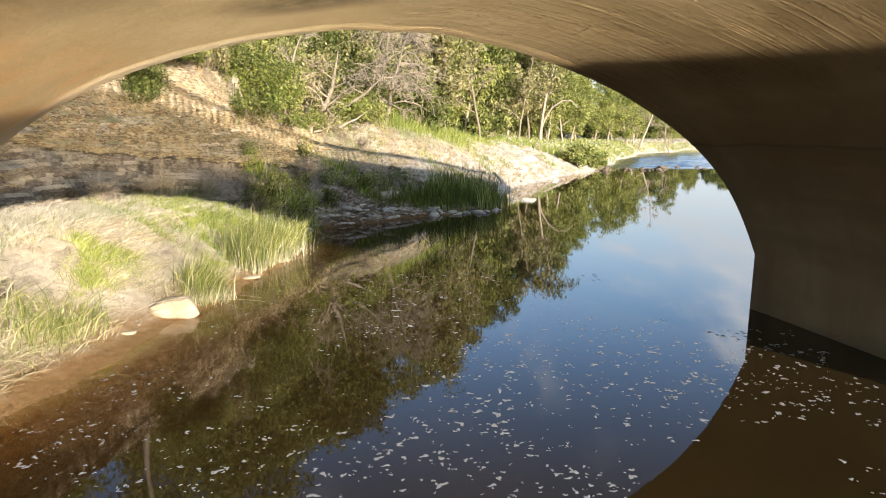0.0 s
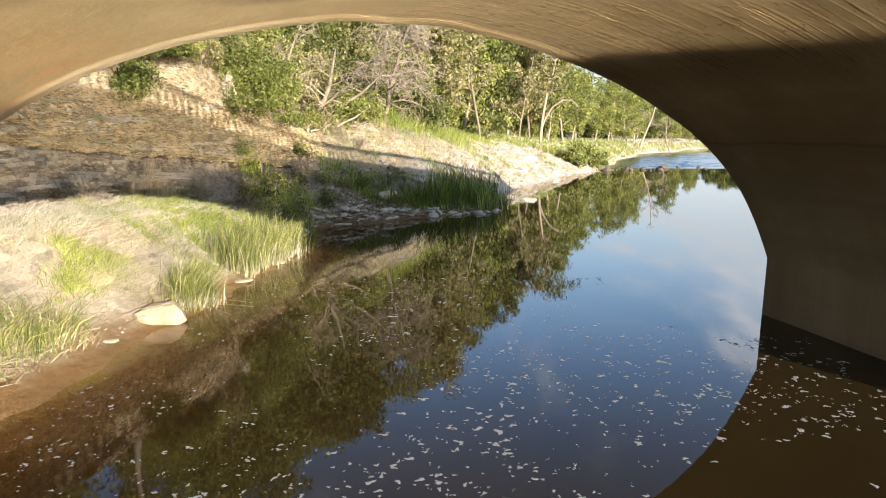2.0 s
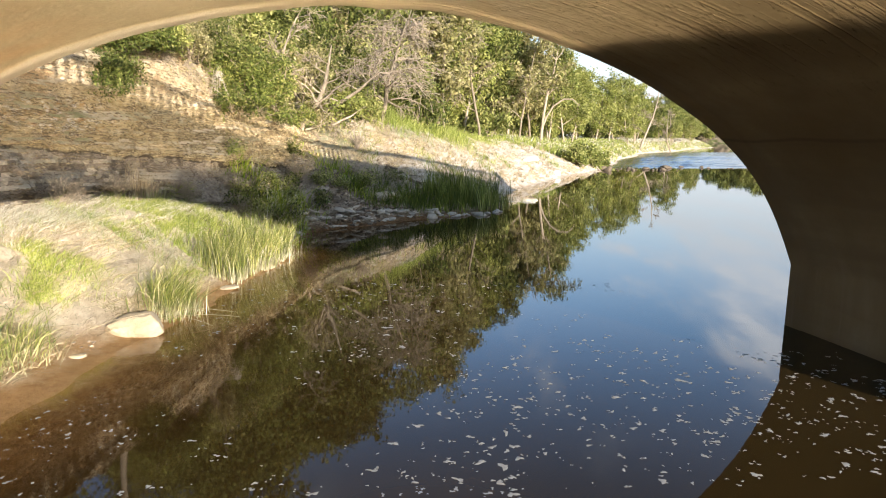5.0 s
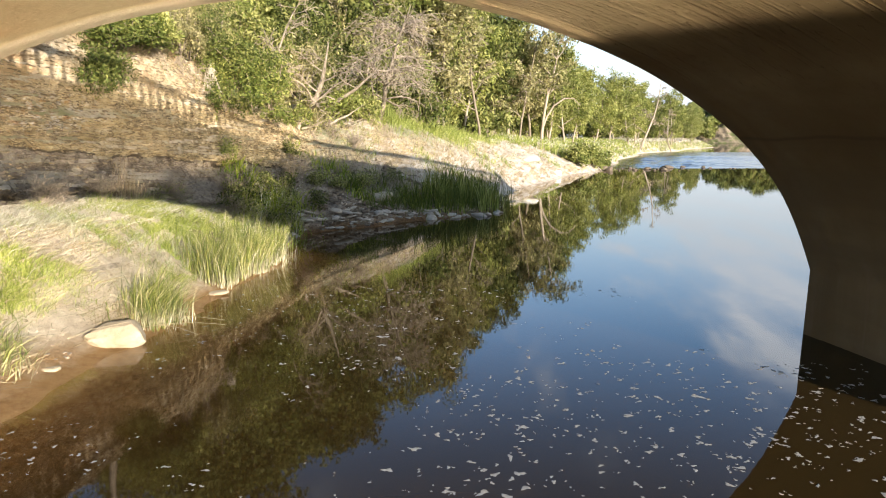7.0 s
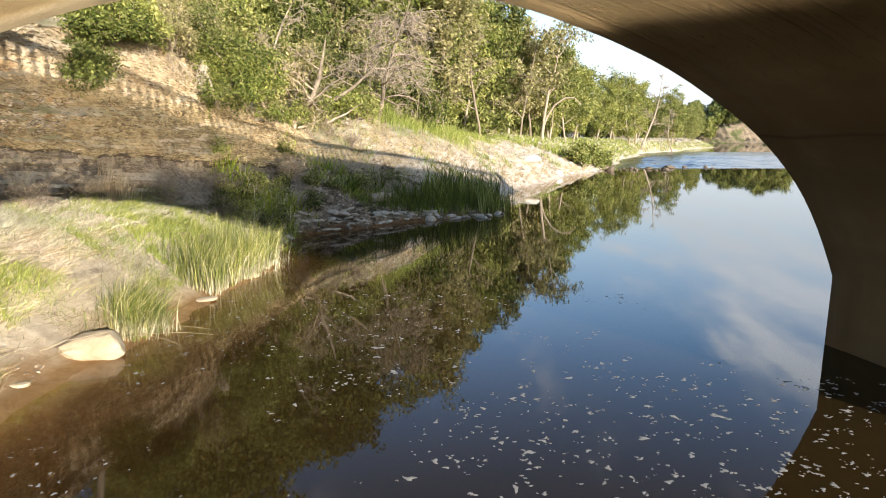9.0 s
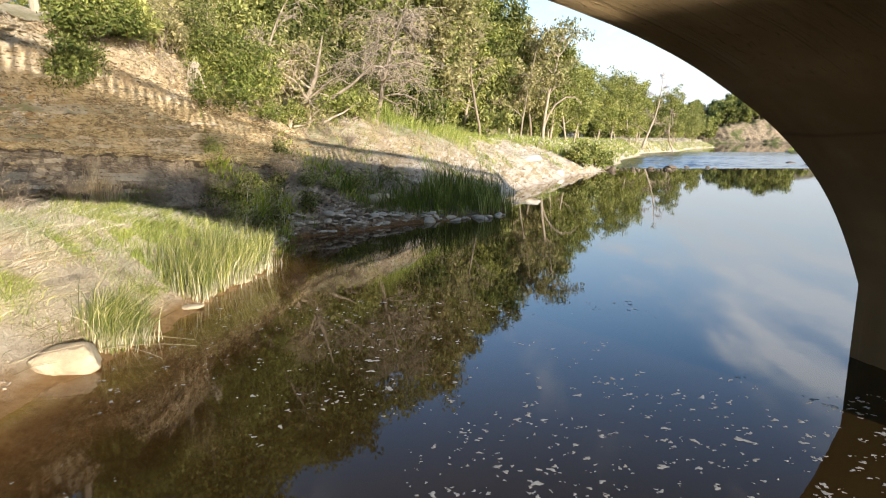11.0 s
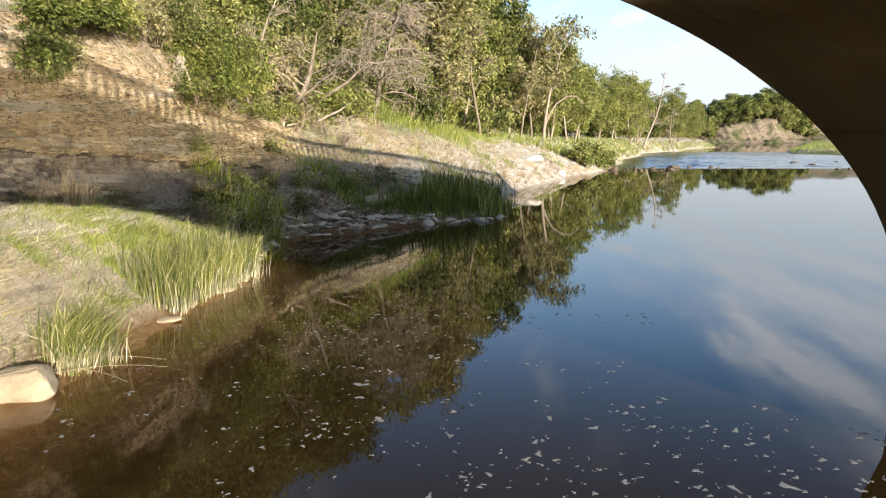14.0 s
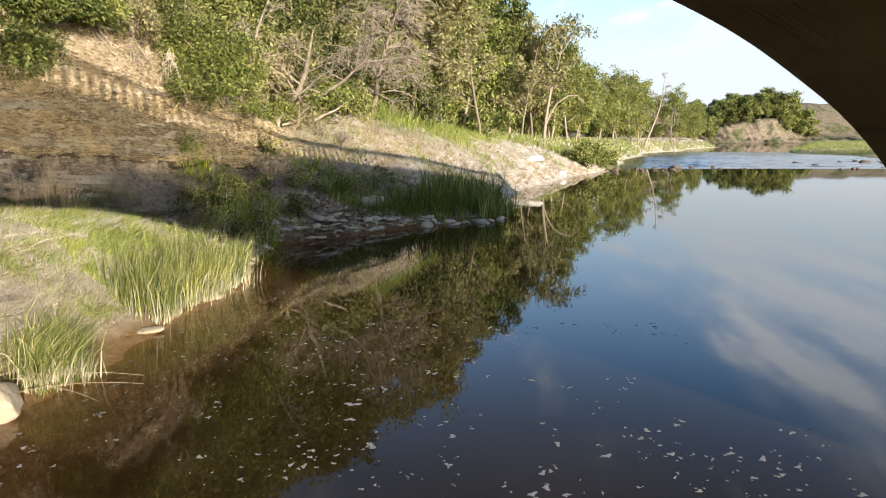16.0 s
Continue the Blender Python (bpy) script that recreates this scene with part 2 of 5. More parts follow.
def bank_material():
    m = Mat("bank_earth", 0.95, 0.12)
    z = m.axis(2)
    wob = m.noise(0.45, detail=4)
    zz = m.math("ADD", z, m.math("MULTIPLY", wob, 1.1))
    grain = m.noise(7, detail=8, rough=0.7)
    layer = m.noise(1.0, (1.6, 1.6, 9.0), 7, 0.68, 0.5)
    fine = m.noise(4.5, (1.6, 1.6, 8.0), 8, 0.75, 0.6)
    crack = m.step(m.noise(1.3, (1.2, 1.2, 6.0), 9, 0.8, 1.2), 0.44, 0.40)
    split = m.noise(2.1, (0.8, 0.8, 4.2), 6, 0.7, 1.6)
    split = m.step(m.math("ABSOLUTE", m.math("SUBTRACT", split, 0.5)), 0.034, 0.012)        # thin open joints between the beds
    split = m.math("MULTIPLY", split, m.step(m.noise(1.6, detail=3), 0.42, 0.52))
    chink = m.noise(4.6, (0.7, 0.7, 2.6), 5, 0.7, 1.9)
    chink = m.math("MULTIPLY", m.step(m.math("ABSOLUTE", m.math("SUBTRACT", chink, 0.5)), 0.032, 0.012), m.step(m.noise(3.1, detail=3), 0.47, 0.55))
    split = m.math("MAXIMUM", split, chink)
    shale = m.ramp(m.noise(2.6, (1.6, 1.6, 3.0), 8, 0.75, 0.4), [(0.3, (0.2, 0.16, 0.125)), (0.5, (0.37, 0.305, 0.235)), (0.7, (0.54, 0.465, 0.37))])
    clay = m.ramp(layer, [(0.3, (0.32, 0.235, 0.13)), (0.46, (0.51, 0.405, 0.24)), (0.6, (0.61, 0.5, 0.32)), (0.72, (0.8, 0.73, 0.6))])
    flake = m.noise(11.0, (1.3, 1.3, 4.0), 7, 0.8, 0.3)
    clay = m.mix(m.step(fine, 0.5, 0.6), clay, m.mix(1.0, clay, (0.8, 0.72, 0.62), "MULTIPLY"))
    clay = m.mix(m.step(flake, 0.46, 0.36), clay, m.mix(1.0, clay, (0.66, 0.58, 0.48), "MULTIPLY"))
    clay = m.mix(m.math("MULTIPLY", m.step(flake, 0.56, 0.68), 0.6), clay, (0.8, 0.68, 0.5))
    shale = m.mix(m.step(flake, 0.47, 0.37), shale, m.mix(1.0, shale, (0.5, 0.46, 0.42), "MULTIPLY"))
    clay = m.mix(m.math("MULTIPLY", crack, 0.6), clay, (0.12, 0.085, 0.05))
    # weathered white and rusty patch high on the near end of the cliff
    spot = m.math("ADD", m.math("POWER", m.math("MULTIPLY", m.math("SUBTRACT", m.axis(1), 13.3), 0.75), 2.0), m.math("POWER", m.math("MULTIPLY", m.math("SUBTRACT", z, 3.1), 2.2), 2.0))
    spot = m.math("SUBTRACT", 1.0, m.step(spot, 0.3, 1.2))
    clay = m.mix(m.math("MULTIPLY", m.math("MULTIPLY", spot, m.step(m.noise(5.0, (1, 1, 2.0), 6, 0.75), 0.5, 0.58)), 0.8), clay, (0.74, 0.68, 0.6))
    clay = m.mix(m.math("MULTIPLY", m.math("MULTIPLY", spot, m.step(m.noise(3.0, (1, 1.4, 2.4), 5, 0.7), 0.55, 0.62)), 0.6), clay, (0.46, 0.24, 0.1))
    clay = m.mix(m.math("MULTIPLY", split, 0.85), clay, (0.07, 0.05, 0.032))
    furrow = m.noise(1.5, (2.2, 2.2, 0.5), 6, 0.65, 0.6)        # gullies washed down the lower shale
    shale = m.mix(m.step(furrow, 0.5, 0.36), shale, m.mix(1.0, shale, (0.55, 0.52, 0.5), "MULTIPLY"))
    shale = m.mix(m.math("MULTIPLY", split, 0.7), shale, (0.05, 0.038, 0.028))
    pale = m.ramp(grain, [(0.3, (0.46, 0.34, 0.21)), (0.5, (0.64, 0.51, 0.35)), (0.72, (0.78, 0.7, 0.56))])
    pale = m.mix(m.math("MULTIPLY", m.step(m.noise(0.9, detail=4), 0.54, 0.64), 0.6), pale, (0.4, 0.23, 0.1))
    line = m.math("ADD", m.math("ADD", z, m.math("ADD", m.math("MULTIPLY", wob, 0.3), m.math("SUBTRACT", m.math("MULTIPLY", m.noise(1.1, detail=5, rough=0.6), 0.6), 0.35))), m.math("MULTIPLY", m.axis(1), 0.1))
    rock = m.mix(m.step(line, 3.8, 3.84), shale, clay)
    rock = m.mix(m.math("MULTIPLY", m.step(m.math("ABSOLUTE", m.math("SUBTRACT", m.math("ADD", line, m.math("MULTIPLY", m.noise(2.4, detail=4), 0.12)), 3.87)), 0.036, 0.016), 0.8), rock, (0.06, 0.045, 0.03))       # open joint under the hard bed
    rock = m.mix(m.math("MULTIPLY", m.step(zz, 3.9, 4.5), 0.8), rock, pale)
    sand = m.ramp(grain, [(0.25, (0.5, 0.395, 0.27)), (0.5, (0.72, 0.61, 0.455)), (0.75, (0.82, 0.735, 0.59))])
    sand = m.mix(m.math("MULTIPLY", m.step(m.noise(0.8, detail=5), 0.5, 0.62), 0.35), sand, (0.42, 0.34, 0.19))
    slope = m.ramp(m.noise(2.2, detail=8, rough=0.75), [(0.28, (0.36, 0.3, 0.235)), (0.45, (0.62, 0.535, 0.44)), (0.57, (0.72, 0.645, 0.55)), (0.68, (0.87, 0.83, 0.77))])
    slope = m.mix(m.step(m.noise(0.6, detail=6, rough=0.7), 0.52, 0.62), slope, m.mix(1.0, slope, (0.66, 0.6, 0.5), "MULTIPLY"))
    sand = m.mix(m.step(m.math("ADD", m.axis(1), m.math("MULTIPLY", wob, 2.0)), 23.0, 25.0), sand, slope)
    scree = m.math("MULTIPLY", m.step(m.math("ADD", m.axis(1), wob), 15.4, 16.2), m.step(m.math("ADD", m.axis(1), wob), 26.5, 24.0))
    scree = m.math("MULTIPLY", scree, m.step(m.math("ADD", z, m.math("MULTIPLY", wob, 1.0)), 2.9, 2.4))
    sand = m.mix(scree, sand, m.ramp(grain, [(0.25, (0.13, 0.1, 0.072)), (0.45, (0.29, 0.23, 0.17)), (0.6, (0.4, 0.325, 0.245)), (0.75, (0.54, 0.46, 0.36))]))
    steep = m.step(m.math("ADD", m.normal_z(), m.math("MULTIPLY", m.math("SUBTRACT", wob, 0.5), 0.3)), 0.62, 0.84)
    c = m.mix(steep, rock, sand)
    green = m.math("MULTIPLY", m.step(m.noise(0.35, detail=5), 0.46, 0.6), m.step(z, 1.6, 2.6))
    c = m.mix(m.math("MULTIPLY", m.math("MULTIPLY", green, steep), 0.75), c, (0.17, 0.19, 0.06))
    wet = m.step(m.math("ADD", m.math("ADD", z, m.math("MULTIPLY", m.step(m.axis(1), 22.0, 24.5), 0.2)), m.math("MULTIPLY", m.noise(2.0, detail=4), 0.3)), 0.2, 0.42)
    c = m.mix(wet, m.mix(1.0, c, (0.56, 0.39, 0.23), "MULTIPLY"), c)
    m.colour(c).bump(layer, 0.09, 0.8).bump(fine, 0.08, 1.0).bump(flake, 0.07, 1.0).bump(grain, 0.04, 0.8)
    return m.m


def water_material(name, rough, wave, strength=0.25):
    m = Mat(name, rough, 0.5)
    at = m.n.new("ShaderNodeAttribute")
    at.attribute_name = "murk"
    rip = m.noise(2.2, (1.0, 1.6, 1.0), 3, 0.5)
    big = m.noise(0.35, detail=2)
    bump = m.n.new("ShaderNodeBump")
    bump.inputs["Distance"].default_value = wave
    bump.inputs["Strength"].default_value = strength
    m.l.new(m.math("MULTIPLY", rip, big), bump.inputs["Height"])
    dif = m.n.new("ShaderNodeBsdfDiffuse")
    m.l.new(m.ramp(big, [(0.3, (0.0225, 0.014, 0.0046)), (0.7, (0.033, 0.0205, 0.007))]), dif.inputs["Color"])
    tra = m.n.new("ShaderNodeBsdfTransparent")
    tra.inputs["Color"].default_value = (0.98, 0.84, 0.6, 1)
    body = m.n.new("ShaderNodeMixShader")
    m.l.new(at.outputs["Fac"], body.inputs[0])
    m.l.new(tra.outputs[0], body.inputs[1])
    m.l.new(dif.outputs[0], body.inputs[2])
    gloss = m.n.new("ShaderNodeBsdfGlossy")
    gloss.inputs["Roughness"].default_value = rough
    m.l.new(bump.outputs["Normal"], gloss.inputs["Normal"])
    graze = m.n.new("ShaderNodeLayerWeight")
    graze.inputs["Blend"].default_value = 0.5
    m.l.new(bump.outputs["Normal"], graze.inputs["Normal"])
    fr = m.math("ADD", 0.022, m.math("MULTIPLY", m.math("POWER", graze.outputs["Facing"], 4.3), 0.978))
    x = m.n.new("ShaderNodeMixShader")
    m.l.new(fr, x.inputs[0])
    m.l.new(body.outputs[0], x.inputs[1])
    m.l.new(gloss.outputs[0], x.inputs[2])
    m.l.new(x.outputs[0], m.n["Material Output"].inputs["Surface"])
    return m.m


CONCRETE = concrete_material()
BANK = bank_material()


def land_material(name, a, b, patch_colour, lo, hi):
    m = Mat(name, 0.95, 0.1)
    g = m.noise(0.9, detail=8, rough=0.7)
    c = m.ramp(g, [(0.3, a), (0.7, b)])
    c = m.mix(m.step(m.noise(0.12, (1, 1, 1), 6, 0.65), lo, hi), c, patch_colour)
    m.colour(c).bump(g, 0.4, 0.8)
    return m.m


BLUFF = land_material("bluff_earth", (0.09, 0.07, 0.05), (0.34, 0.27, 0.185), (0.1, 0.11, 0.045), 0.5, 0.58)
MEADOW = land_material("meadow_ground", (0.27, 0.25, 0.1), (0.42, 0.37, 0.18), (0.52, 0.43, 0.28), 0.42, 0.52)
WATER = water_material("brown_river_water", 0.02, 0.004)
RAPID = water_material("broken_river_water", 0.16, 0.08, 0.5)
RIPPLED = water_material("rippled_river_water", 0.3, 0.01)
LEAF_GREEN = leaf_material("leaf_green", (0.09, 0.106, 0.025), (0.265, 0.283, 0.076), (0.54, 0.51, 0.2), 0.43)
LEAF_DARK = leaf_material("leaf_dark", (0.042, 0.055, 0.014), (0.125, 0.145, 0.034), (0.3, 0.29, 0.098))
LEAF_OLIVE = leaf_material("leaf_olive", (0.14, 0.128, 0.052), (0.335, 0.3, 0.125), (0.58, 0.5, 0.26), 0.43)
LEAF_BUSH = leaf_material("leaf_bush", (0.05, 0.068, 0.014), (0.15, 0.175, 0.038), (0.34, 0.335, 0.105))
LEAF_LIME = leaf_material("leaf_lime", (0.125, 0.138, 0.03), (0.3, 0.315, 0.08), (0.54, 0.51, 0.18), 0.42)
GRASS_GREEN = leaf_material("grass_green", (0.085, 0.11, 0.02), (0.28, 0.32, 0.062), (0.54, 0.535, 0.19), 0.25)
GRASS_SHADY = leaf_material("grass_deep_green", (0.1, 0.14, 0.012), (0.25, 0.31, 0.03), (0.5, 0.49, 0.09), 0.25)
# reed green with the bridge's shade put into its colour
GRASS_DEEP = leaf_material("reed_shaded_green", (0.05, 0.072, 0.01), (0.11, 0.138, 0.02), (0.25, 0.245, 0.055), 0.25)
GRASS_DRY = leaf_material("grass_dry", (0.26, 0.215, 0.15), (0.52, 0.46, 0.36), (0.77, 0.715, 0.61), 0.2)

STALK = leaf_material("dry_stalk", (0.22, 0.16, 0.09), (0.4, 0.31, 0.19), (0.6, 0.5, 0.35), 0.2)


def reed_material():
    """Green blades on straw-white stalks."""
    m = Mat("reed", 0.55, 0.3)
    r = m.random(True)
    green = m.ramp(r, [(0.0, (0.06, 0.08, 0.018)), (0.5, (0.16, 0.19, 0.045)), (0.85, (0.34, 0.33, 0.1)), (1.0, (0.64, 0.57, 0.36))])
    straw = m.ramp(r, [(0.0, (0.38, 0.32, 0.18)), (1.0, (0.78, 0.72, 0.55))])
    low = m.math("SUBTRACT", 1.0, m.step(m.math("ADD", m.axis(2), m.math("MULTIPLY", m.noise(3.0), 0.3)), 0.15, 0.45))
    few = m.step(m.noise(9.0, detail=1), 0.4, 0.5)
    c = m.mix(m.math("MULTIPLY", low, few), green, straw)
    m.colour(c).translucent(c, 0.25)
    return m.m


REED = reed_material()
BARK = bark_material("bark_grey", (0.13, 0.1, 0.07), (0.3, 0.25, 0.18))
BARK_PALE = bark_material("bark_pale", (0.22, 0.17, 0.12), (0.44, 0.37, 0.28))
BARK_BLEACHED = bark_material("bark_bleached", (0.3, 0.25, 0.2), (0.52, 0.46, 0.38))
TWIG = bark_material("dead_twig", (0.2, 0.155, 0.11), (0.4, 0.33, 0.25))


def rubble_material():
    m = Mat("rubble", 0.9, 0.2)
    c = m.ramp(m.random(True), [(0.0, (0.07, 0.05, 0.035)), (0.5, (0.17, 0.125, 0.085)), (0.85, (0.28, 0.22, 0.155)), (1.0, (0.52, 0.45, 0.36))])
    g = m.noise(14, detail=5, rough=0.7)
    m.colour(m.mix(m.math("MULTIPLY", g, 0.5), c, (0.3, 0.24, 0.18))).bump(g, .02)
    return m.m


RUBBLE = rubble_material()


def flake_material():
    m = Mat("cliff_flakes", 0.92, 0.15)
    c = m.ramp(m.random(True), [(0.0, (0.1, 0.075, 0.048)), (0.3, (0.24, 0.185, 0.11)), (0.85, (0.41, 0.325, 0.195)), (1.0, (0.52, 0.44, 0.3))])
    g = m.noise(18, (1, 1, 3), 5, 0.7)
    m.colour(m.mix(m.math("MULTIPLY", g, 0.5), c, (0.26, 0.2, 0.13))).bump(g, .015)
    return m.m


FLAKES = flake_material()
CHIPS = stone_material("stone_chips", (0.3, 0.23, 0.16), (0.56, 0.47, 0.37), (0.24, 0.18, 0.13))
STONE_PALE = stone_material("stone_pale", (0.33, 0.265, 0.175), (0.49, 0.41, 0.29), (0.27, 0.205, 0.13))
STONE_WHITE = stone_material("stone_white", (0.6, 0.55, 0.47), (0.84, 0.8, 0.72), (0.5, 0.44, 0.36))
STONE_SHORE = stone_material("stone_shore", (0.3, 0.26, 0.2), (0.52, 0.46, 0.38), (0.24, 0.2, 0.15))
STONE_GREY = stone_material("stone_grey", (0.09, 0.068, 0.048), (0.21, 0.165, 0.12), (0.07, 0.054, 0.04))


# ---- building helpers ----
def mesh_from(name, verts, faces, material, smooth=False):
    me = bpy.data.meshes.new(name)
    me.from_pydata([tuple(map(float, v)) for v in verts], [], [tuple(map(int, f)) for f in faces])
    me.materials.append(material)
    if smooth:
        me.polygons.foreach_set("use_smooth", [True] * len(me.polygons))
    me.update()
    return me


def quads(name, pts, material):
    """Loose quads: pts is (n, 4, 3)."""
    n = len(pts)
    me = bpy.data.meshes.new(name)
    me.vertices.add(n * 4)
    me.vertices.foreach_set("co", np.ascontiguousarray(pts, dtype=np.float32).ravel())
    me.loops.add(n * 4)
    me.loops.foreach_set("vertex_index", np.arange(n * 4, dtype=np.int32))
    me.polygons.add(n)
    me.polygons.foreach_set("loop_start", np.arange(0, n * 4, 4, dtype=np.int32))
    me.materials.append(material)
    me.update(calc_edges=True)
    return me


def child(name, me, parent, label=""):
    ob = new(name, me)
    ob.parent = parent
    return tagged(ob, label) if label else ob


def part(name, bm, material, parent, label=""):
    me = bpy.data.meshes.new(name)
    bm.to_mesh(me)
    bm.free()
    me.materials.append(material)
    return child(name, me, parent, label)


def fbm(x, y, z, octaves=4):
    return noise.fractal(Vector((x, y, z)), 1.0, 2.0, octaves)


def grid_mesh(name, rows, material, smooth=True):
    """A sheet over rows of points, all of one length."""
    n, k = len(rows), len(rows[0])
    faces = [(i * k + j, i * k + j + 1, (i + 1) * k + j + 1, (i + 1) * k + j) for i in range(n - 1) for j in range(k - 1)]
    return mesh_from(name, [p for r in rows for p in r], faces, material, smooth)


# ---- the lie of the land ----
# y: shore x, then (x, z) of low bank, crest, cliff foot, cliff middle, cliff top, slope, plateau
PROFILE = [
    (-70, -8.0, (-9.5, .3), (-11, .9), (-13, 1.6), (-14, 2.6), (-15, 4.2), (-17, 5.2), (-22, 6)),
    (-8, -5.4, (-6.2, .25), (-7.3, .9), (-8.3, 1.25), (-9, 2.5), (-9.6, 4.2), (-11, 5.2), (-14, 6)),
    (4, -4.6, (-5.5, .22), (-6.5, 1.0), (-7.4, 1.4), (-8.1, 2.6), (-8.7, 4.6), (-10, 5.0), (-13, 5.2)),
    (7.5, -4.2, (-5.2, .25), (-6.1, 1.0), (-7.4, 1.42), (-8.1, 2.6), (-8.6, 4.7), (-9.8, 5.05), (-13, 5.3)),
    (10, -3.95, (-4.8, .4), (-6.0, 1.2), (-7.3, 1.45), (-7.8, 2.5), (-8.3, 4.7), (-9.4, 5.1), (-13, 5.4)),
    (12, -3.8, (-4.6, .42), (-5.6, 1.12), (-6.95, 1.4), (-7.5, 2.5), (-8.0, 4.7), (-9.1, 5.1), (-13, 5.4)),
    (14, -3.5, (-4.2, .34), (-5.2, 1.0), (-6.4, 1.25), (-7.0, 2.5), (-7.5, 4.7), (-8.6, 5.0), (-12, 5.4)),
    (16, -3.85, (-4.3, .3), (-4.9, .65), (-5.6, 1.0), (-6.2, 2.4), (-6.8, 4.9), (-8.0, 5.1), (-12, 5.5)),
    (18, -3.8, (-4.2, .35), (-4.7, .8), (-5.1, 1.2), (-5.8, 2.3), (-6.5, 4.6), (-7.8, 4.9), (-12, 5.4)),
    (20, -1.8, (-2.6, .45), (-3.6, .8), (-4.6, 1.3), (-5.3, 2.3), (-6.2, 4.0), (-7.6, 4.4), (-12, 5.0)),
    (22, .7, (-.8, .35), (-2.2, .65), (-3.5, 1.25), (-4.4, 1.95), (-5.2, 3.0), (-7.2, 3.8), (-12, 4.8)),
    (24, 2.1, (.8, .35), (-.8, .75), (-2.3, 1.4), (-3.3, 2.05), (-4.4, 2.95), (-6.8, 3.7), (-12, 4.6)),
    (28, 2.35, (1.6, .45), (.45, 1.1), (-.45, 1.9), (-1.35, 2.85), (-2.7, 3.5), (-6.5, 4.1), (-12, 4.9)),
    (33, 3.8, (3, .65), (1.9, 1.5), (.8, 2.25), (-.5, 2.95), (-2.5, 3.4), (-6.5, 3.9), (-12, 5)),
    (42, 7.8, (7.2, .5), (6, 1.0), (4.6, 1.6), (2.8, 2.3), (0, 2.7), (-6, 3.3), (-12, 4.6)),
    (52, 13.2, (12.4, .5), (11, 1.0), (9.5, 1.5), (8, 2.0), (5, 2.5), (-2, 3.1), (-12, 4.4)),
    (67, 18.5, (17.5, .5), (16.2, 1.0), (15, 1.5), (13, 1.9), (9, 2.3), (0, 3), (-12, 4.4)),
    (94, 29, (27.8, .8), (26.5, 1.6), (25, 1.9), (22, 2.1), (16, 2.4), (5, 3.2), (-10, 5)),
    (130, 50, (48.5, .8), (47, 1.6), (45, 1.9), (40, 2.1), (32, 2.6), (15, 3.5), (-5, 5.5)),
    (164, 71, (69, .8), (67, 1.7), (64, 2), (60, 2.2), (50, 2.8), (30, 4), (0, 6)),
    (190, 80, (77, .8), (74, 1.7), (70, 2), (64, 2.2), (50, 2.8), (30, 5), (0, 8)),
    (420, 90, (86, .8), (80, 1.7), (76, 2), (70, 3), (50, 6), (30, 10), (0, 16)),
]
PY = [r[0] for r in PROFILE]


def ease(t):
    return t * t * (3 - 2 * t) * 0.5 + t * 0.5


def profile(y):
    """The bank's line at y, from the river bed inland."""
    i = min(max(int(np.searchsorted(PY, y)) - 1, 0), len(PY) - 2)
    a, b = PROFILE[i], PROFILE[i + 1]
    t = ease(min(max((y - a[0]) / (b[0] - a[0]), 0), 1))
    mixed = lambda p, q: p + (q - p) * t
    xs = mixed(a[1], b[1])
    line = [(xs + 8, -1.5), (xs + 4.6, -.7), (xs + 2.8, -.27), (xs + 1.2, -.08), (xs, 0.0)]
    line += [(mixed(p[0], q[0]), mixed(p[1], q[1])) for p, q in zip(a[2:], b[2:])]
    line.append((line[-1][0] - 25, line[-1][1] + 1.5))
    line.append((line[-1][0] - 400, line[-1][1] + 12))
    return line


def bank_z(x, y):
    line = profile(y)
    return float(np.interp(-x, [-p[0] for p in line], [p[1] for p in line]))


def shore_x(y):
    return profile(y)[4][0]


CLIFF = []           # places on the bare cliff face


